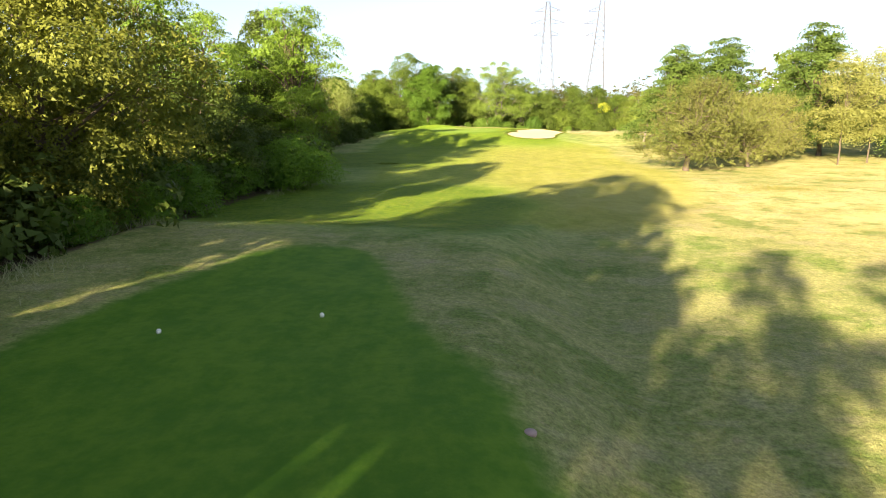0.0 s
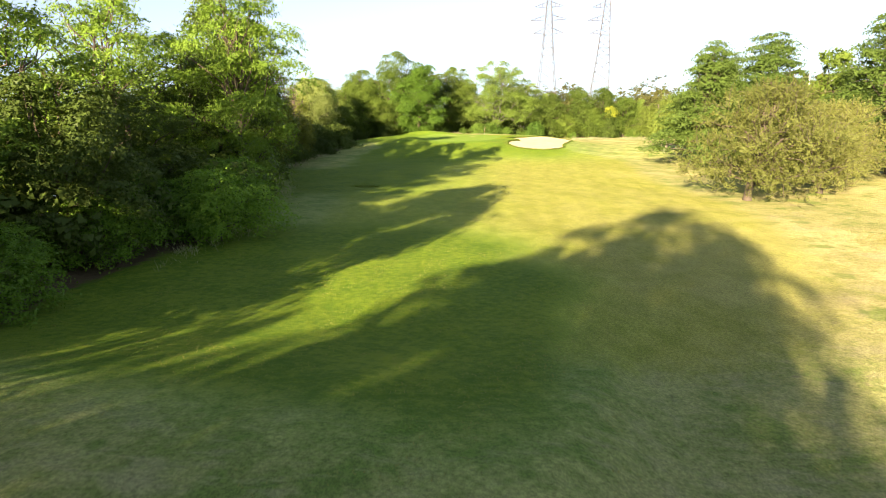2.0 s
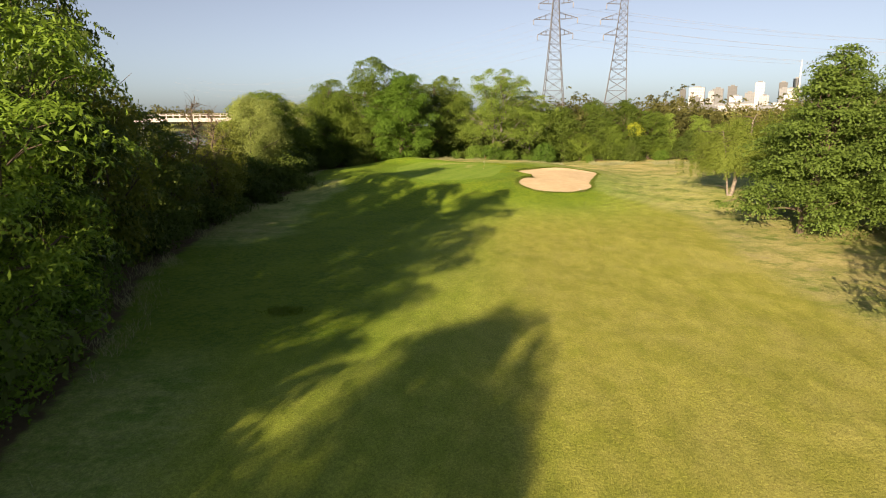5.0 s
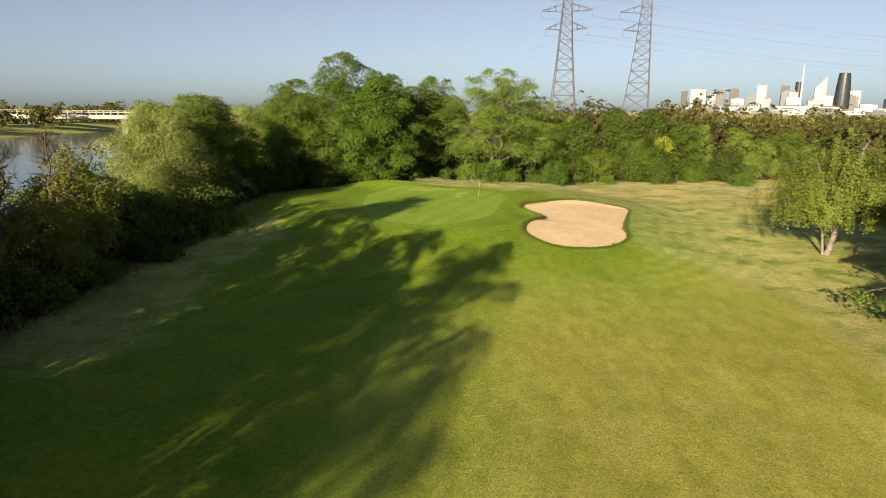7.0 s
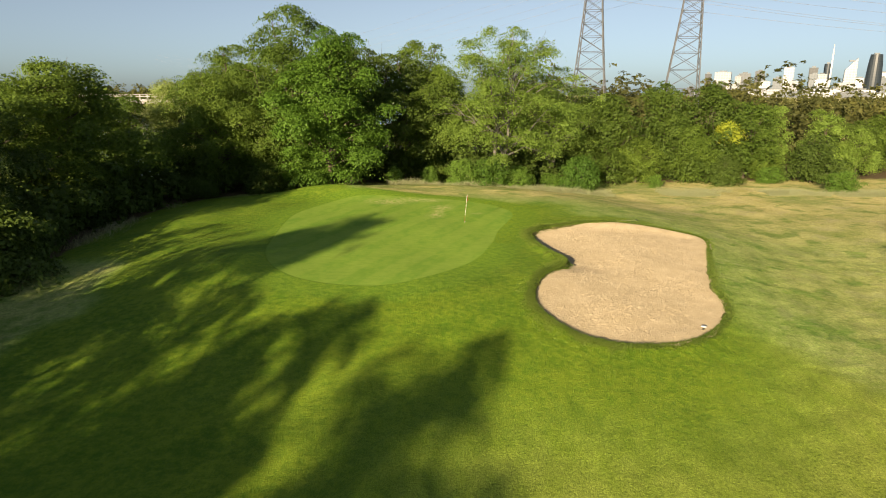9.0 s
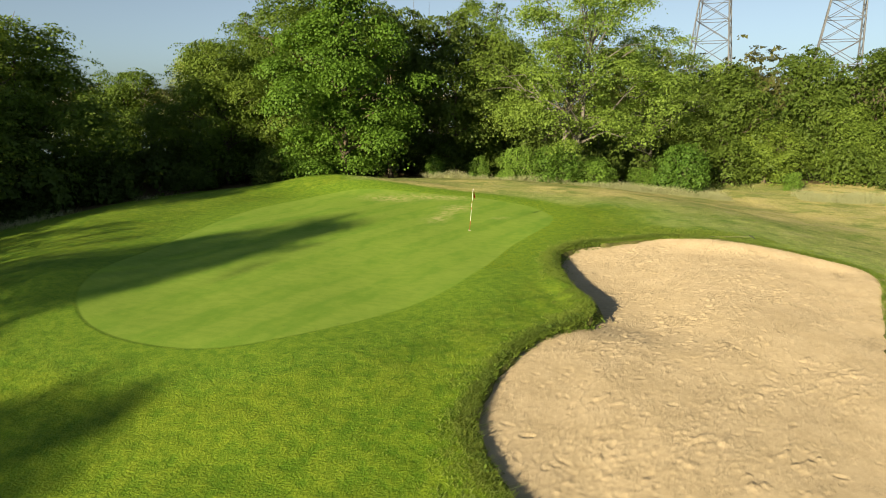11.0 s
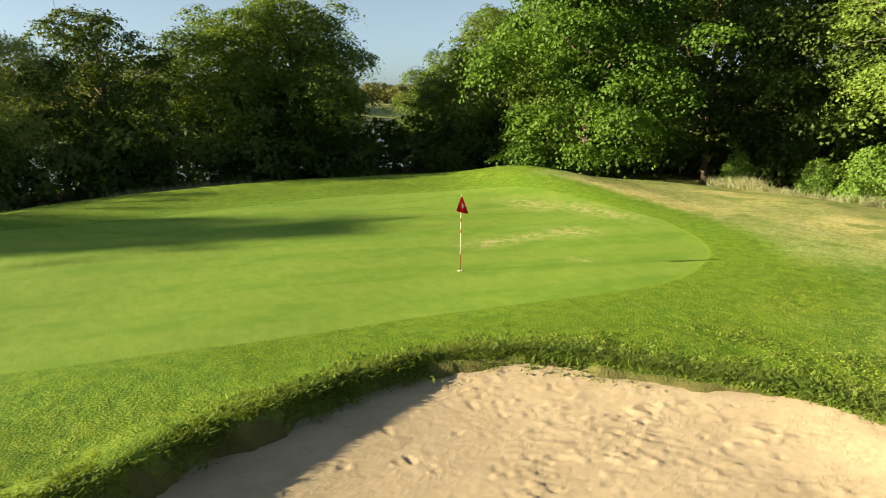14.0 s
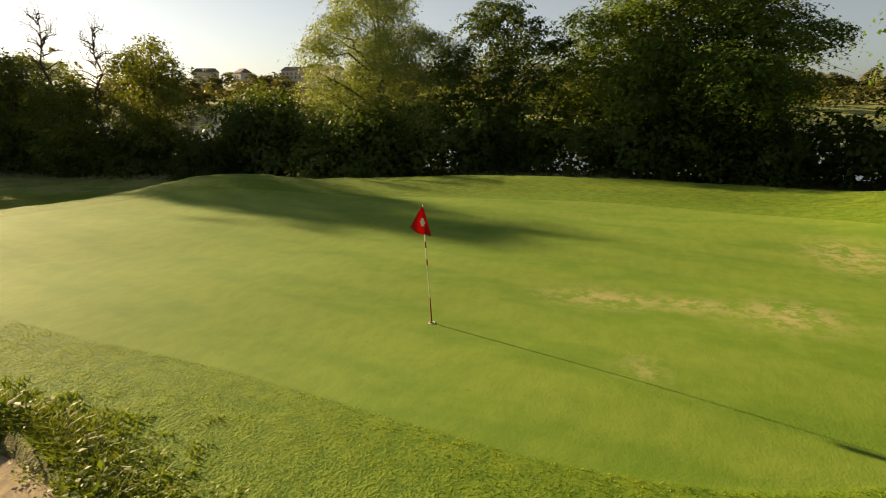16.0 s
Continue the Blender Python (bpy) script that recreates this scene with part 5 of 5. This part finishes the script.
def house(x, y, w, d, h, turn):
    root = tagged(new("house"), "cream house with a dark pitched roof on the hillside", "house", "houses on the hillside")
    root.matrix_basis = pose(x, y, height_at(x, y) + 6, 0, 0, turn)
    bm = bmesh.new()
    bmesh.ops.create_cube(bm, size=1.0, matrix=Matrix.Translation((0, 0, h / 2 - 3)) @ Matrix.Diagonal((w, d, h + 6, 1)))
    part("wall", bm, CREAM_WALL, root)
    bm = bmesh.new()
    e = 0.5
    a = [bm.verts.new(p) for p in ((-w / 2 - e, -d / 2 - e, h), (w / 2 + e, -d / 2 - e, h), (w / 2 + e, d / 2 + e, h), (-w / 2 - e, d / 2 + e, h), (-w / 2 + 1, 0, h + 3.2), (w / 2 - 1, 0, h + 3.2))]
    for q in ((0, 1, 5, 4), (2, 3, 4, 5), (1, 2, 5), (3, 0, 4), (3, 2, 1, 0)):
        bm.faces.new([a[k] for k in q])
    part("roof", bm, ROOF, root)
    for i in range(int(w // 3.5)):
        for z in (1.5, 4.5):
            for s in (-1, 1):
                bm = bmesh.new()
                bmesh.ops.create_cube(bm, size=1.0, matrix=Matrix.Translation((-w / 2 + 2 + i * 3.5, s * d / 2, z)) @ Matrix.Diagonal((1.2, 0.12, 1.5, 1)))
                part("window", bm, PANE, root)


rh = np.random.default_rng(9)
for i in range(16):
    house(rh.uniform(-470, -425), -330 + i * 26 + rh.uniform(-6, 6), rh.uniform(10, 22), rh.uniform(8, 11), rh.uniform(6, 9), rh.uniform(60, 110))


# ---- tall grass, lip of the bunker ----


def blades(name, label, seed, spots, leaves, width, lean=0.35):
    """Upright tapering blades: spots are x, y, z and length."""
    rng = np.random.default_rng(seed)
    p = np.array(spots)
    n = len(p)
    a = rng.uniform(0, 2 * math.pi, n)
    side = np.stack([np.cos(a), np.sin(a), 0 * a], 1) * (width * rng.uniform(0.6, 1.4, n))[:, None]
    top = np.stack([rng.normal(0, lean, n), rng.normal(0, lean, n), np.ones(n)], 1) * p[:, 3:4]
    root = p[:, :3]
    v = np.stack([root - side, root + side, root + top * 0.6 + side * 0.7, root + top], 1).reshape(-1, 3)
    k = np.arange(n)[:, None] * 4
    f = np.concatenate([k + [0, 1, 2], k + [0, 2, 3]], 1).reshape(-1, 3)
    tagged(mesh_object(name, v, f, leaves), label, "grass", kind="stuff")


rb = np.random.default_rng(61)


def scatter(x, y, z, length):
    return np.stack([x, y, z, length], 1)


# straw-coloured tall grass along the hedgerow
x = rb.uniform(-10, 52, 62000)
y = 23.4 + 0.12 * np.maximum(x - 8, 0) + np.abs(rb.normal(0, 1.9, x.size)) + 0.9 * rumple(x, x * 0, 4.0, 71)
thick = rumple(x, y, 3.0, 72) > -0.1
x, y = x[thick], y[thick]
blades("tall_grass", "pale straw-dry tall grass along the hedgerow", 62, scatter(x, y, land(x, y), rb.uniform(0.15, 0.6, x.size) * (1 + 0.6 * rumple(x, y, 2.0, 75))), GREENS["dry"], 0.011, 0.5)
# dry stalks at the wood's edge
y = rb.uniform(-150, 30, 16000)
x = np.interp(y, WOOD_Y, WOOD_X) + rb.normal(-0.2, 0.8, y.size)
thick = rumple(x, y, 5.0, 76) > 0.15
x, y = x[thick], y[thick]
blades("tall_grass", "dry stalks along the wood's edge", 63, scatter(x, y, land(x, y), rb.uniform(0.12, 0.5, x.size)), GREENS["dry"], 0.014, 0.6)
# ragged turf on the bunker's lip
u = rb.uniform(0, len(BUNKER_RING), 34000)
i = u.astype(int) % len(BUNKER_RING)
q = BUNKER_RING[i] + (BUNKER_RING[(i + 1) % len(BUNKER_RING)] - BUNKER_RING[i]) * (u % 1)[:, None]
away = rb.normal(0.18, 0.22, u.size)
mid = np.array([10.5, -10.5])
way = unit(q - mid)
x, y = q[:, 0] + way[:, 0] * away, q[:, 1] + way[:, 1] * away
d = ring_distance(BUNKER_RING, x, y)
keep = d > -0.12
x, y, d = x[keep], y[keep], d[keep]
z = land(x, y) + 0.06 - 0.25 * ramp(0.1, -0.15, d)
blades("lip_grass", "ragged tufts of turf overhanging the bunker's lip", 64, scatter(x, y, z, rb.uniform(0.03, 0.12, x.size)), GREENS["turf"], 0.010, 1.1)
# coarse uncut band along the lip towards the green
u = rb.uniform(0, len(BUNKER_RING), 6000)
i = u.astype(int) % len(BUNKER_RING)
q = BUNKER_RING[i] + (BUNKER_RING[(i + 1) % len(BUNKER_RING)] - BUNKER_RING[i]) * (u % 1)[:, None]
q = q + unit(q - mid) * np.abs(rb.normal(0.0, 0.55, len(q)))[:, None]
d = ring_distance(BUNKER_RING, q[:, 0], q[:, 1])
q = q[(d > 0.02) & ((q[:, 0] < 8.0) | (q[:, 1] > -4.0)) & (ring_distance(GREEN_RING, q[:, 0], q[:, 1]) > 0.5)]
k = np.repeat(np.arange(len(q)), 20)
x, y = q[k, 0] + rb.normal(0, 0.06, k.size), q[k, 1] + rb.normal(0, 0.06, k.size)
d = ring_distance(BUNKER_RING, x, y)
west = (1 - ramp(8, 13, x)) * (1 - ramp(-9, -3, y))
z = land(x, y) + (0.02 + (0.03 + 0.10 * ramp(-13.0, -10.6, y)) * west) * np.exp(-(((d - 0.3) / 0.5) ** 2)) - 0.02
blades("lip_grass", "coarse uncut grass along the bunker's lip", 70, scatter(x, y, z, rb.uniform(0.025, 0.07, x.size) * np.repeat(rb.uniform(0.4, 1.7, len(q)), 20)), GREENS["lip"], 0.014, 0.9)
# coarse tufts in the rough round the bunker and before the tee
x, y = rb.uniform(-14, 26, 60000), rb.uniform(-140, -96, 60000)
tuft = (rumple(x, y, 1.3, 73) > 0.1) & (ring_distance(TEE_RING, x, y) > 0.3)
x, y = x[tuft], y[tuft]
blades("rough_grass", "coarse tufts of half-dry grass in the rough", 65, scatter(x, y, land(x, y), rb.uniform(0.02, 0.06, x.size)), GREENS["straw"], 0.009, 1.0)
x, y = rb.uniform(2, 24, 30000), rb.uniform(-24, 12, 30000)
tuft = (rumple(x, y, 1.1, 74) > -0.2) & (ring_distance(BUNKER_RING, x, y) > 0.3) & (ring_distance(GREEN_RING, x, y) > 2.2)
x, y = x[tuft], y[tuft]
blades("rough_grass", "coarse tufts of grass round the bunker", 66, scatter(x, y, land(x, y), rb.uniform(0.02, 0.06, x.size)), GREENS["turf"], 0.010, 0.9)

# broad-leaved weeds hanging over the lip
u = rb.uniform(0, len(BUNKER_RING), 600)
i = u.astype(int) % len(BUNKER_RING)
q = BUNKER_RING[i] + (BUNKER_RING[(i + 1) % len(BUNKER_RING)] - BUNKER_RING[i]) * (u % 1)[:, None]
q = q[rumple(q[:, 0], q[:, 1], 1.6, 77) > 0.0]
k = np.repeat(np.arange(len(q)), 26)
p = np.stack([q[k, 0] + rb.normal(0, 0.16, k.size), q[k, 1] + rb.normal(0, 0.16, k.size), 0 * k], 1)
d = ring_distance(BUNKER_RING, p[:, 0], p[:, 1])
p[:, 2] = land(p[:, 0], p[:, 1]) + 0.10 - 0.30 * ramp(0.15, -0.2, d) + np.abs(rb.normal(0, 0.04, k.size))
v, f = leaf_quads(rb, p, np.tile([0, 0, 1.0], (k.size, 1)), 0.10, 0.5, 0.3)
tagged(mesh_object("lip_weeds", v, f, GREENS["lime"]), "broad-leaved weeds hanging over the bunker's lip", "weeds", kind="stuff")


# coarse weeds creeping from the rough on to the sand
q = np.stack([rb.uniform(5.2, 17.0, 5200), rb.uniform(-3.0, 4.2, 5200)], 1)
d = ring_distance(BUNKER_RING, q[:, 0], q[:, 1])
far = (d > -0.35) & (d < 2.6) & (ring_distance(GREEN_RING, q[:, 0], q[:, 1]) > 1.6)
q = q[far & (rumple(q[:, 0], q[:, 1], 0.9, 78) > -0.55 + 0.25 * np.maximum(d, -2 * d))]
k = np.repeat(np.arange(len(q)), 9)
p = np.stack([q[k, 0] + rb.normal(0, 0.09, k.size), q[k, 1] + rb.normal(0, 0.09, k.size), 0 * k], 1)
d = ring_distance(BUNKER_RING, p[:, 0], p[:, 1])
p[:, 2] = land(p[:, 0], p[:, 1]) + 0.03 - 0.17 * ramp(0.1, -0.2, d) + np.abs(rb.normal(0, 0.035, k.size))
v, f = leaf_quads(rb, p, np.tile([0, 0, 1.0], (k.size, 1)), 0.052, 0.5, 0.2)
tagged(mesh_object("lip_weeds", v, f, GREENS["lip"]), "coarse weeds creeping over the bunker's northern lip", "weeds", kind="stuff")


# ---- small things on the course ----
BAMBOO = plain_material("bamboo_handle", (0.17, 0.17, 0.09), 0.6, 0.2, 12.0)
DARK_PLASTIC = plain_material("dark_plastic", (0.03, 0.035, 0.03), 0.5, 0.2, 12.0)


def bunker_rake(x, y, turn):
    root = tagged(new("bunker_rake"), "pale-handled bunker rake lying in the grass beside the sand", "rake")
    root.matrix_basis = pose(x, y, height_at(x, y) + 0.06, 0, 0, turn)
    v, f = tubes([[((0, 0, 0), 0.014), ((1.0, 0, 0.01), 0.013), ((1.95, 0, 0.02), 0.012)]], 8)
    mesh_object("handle", v, f, BAMBOO, root, True)
    v, f = tubes([[((1.95, -0.28, 0.02), 0.02), ((1.99, 0, 0.02), 0.024), ((1.95, 0.28, 0.02), 0.02)]], 8)
    head = mesh_object("head", v, f, DARK_PLASTIC, root, True)
    for i in range(13):
        v, f = tubes([[((1.97, -0.27 + i * 0.045, 0.02), 0.007), ((2.05, -0.27 + i * 0.045, -0.04), 0.003)]], 5)
        mesh_object("tine", v, f, DARK_PLASTIC, head)
    return root


bunker_rake(11.3, 1.2, 12)
SIGN = tagged(new("ground_plate"), "small white plate at the bunker's edge, on an added stand dark for its shadow", "sign")
SIGN.matrix_basis = pose(12.1, -18.6, height_at(12.1, -18.6) - 0.1, 0, 0, -30)
# added stand, its dark colour taking the place of the plate's shadow
part("stand", lathe([(0.05, -0.1), (0.045, 0.16), (0.03, 0.22)], 10), DARK_PLASTIC, SIGN)
bm = lathe([(0.12, 0.22), (0.13, 0.235), (0.12, 0.25), (0.001, 0.252)], 20)
part("plate", bm, WHITE, SIGN)
# weeds left standing in the mown rough
k = rb.normal(0, 1, (1400, 2)) * np.array([1.7, 1.3])
x, y = 25.0 + k[:, 0], -93.0 + k[:, 1]
blades("dry_weeds", "tuft of dry brown weeds standing in the rough", 67, scatter(x, y, land(x, y), rb.uniform(0.05, 0.28, x.size)), GREENS["straw"], 0.012, 0.8)
# grass blades put where a dark oval of unknown kind marks the turf
k = rb.normal(0, 1, (1500, 2)) * np.array([0.55, 0.4])
x, y = -11.7 + k[:, 0], -65.7 + k[:, 1]
blades("dark_weeds", "tuft of grass blades on a dark oval mark at the fairway's edge", 68, scatter(x, y, land(x, y), rb.uniform(0.05, 0.18, x.size)), GREENS["lip"], 0.016, 0.7)

# short turf standing on the collar beside the green and the bunker
x, y = rb.uniform(1.0, 13.0, 85000), rb.uniform(-7.0, 10.0, 85000)
d = ring_distance(GREEN_RING, x, y)
keep = (d > 0.02) & (d < 5.5) & (ring_distance(BUNKER_RING, x, y) > 0.25) & (rb.random(x.size) < 1.1 - 0.15 * d)
x, y, d = x[keep], y[keep], d[keep]
blades("collar_turf", "short dense turf of the collar round the green", 69, scatter(x, y, land(x, y), rb.uniform(0.008, 0.02, x.size) * (1 + 0.5 * rumple(x, y, 0.8, 95)) * (1 + 0.5 * np.exp(-d / 0.1))), GREENS["collar"], 0.006, 0.9)
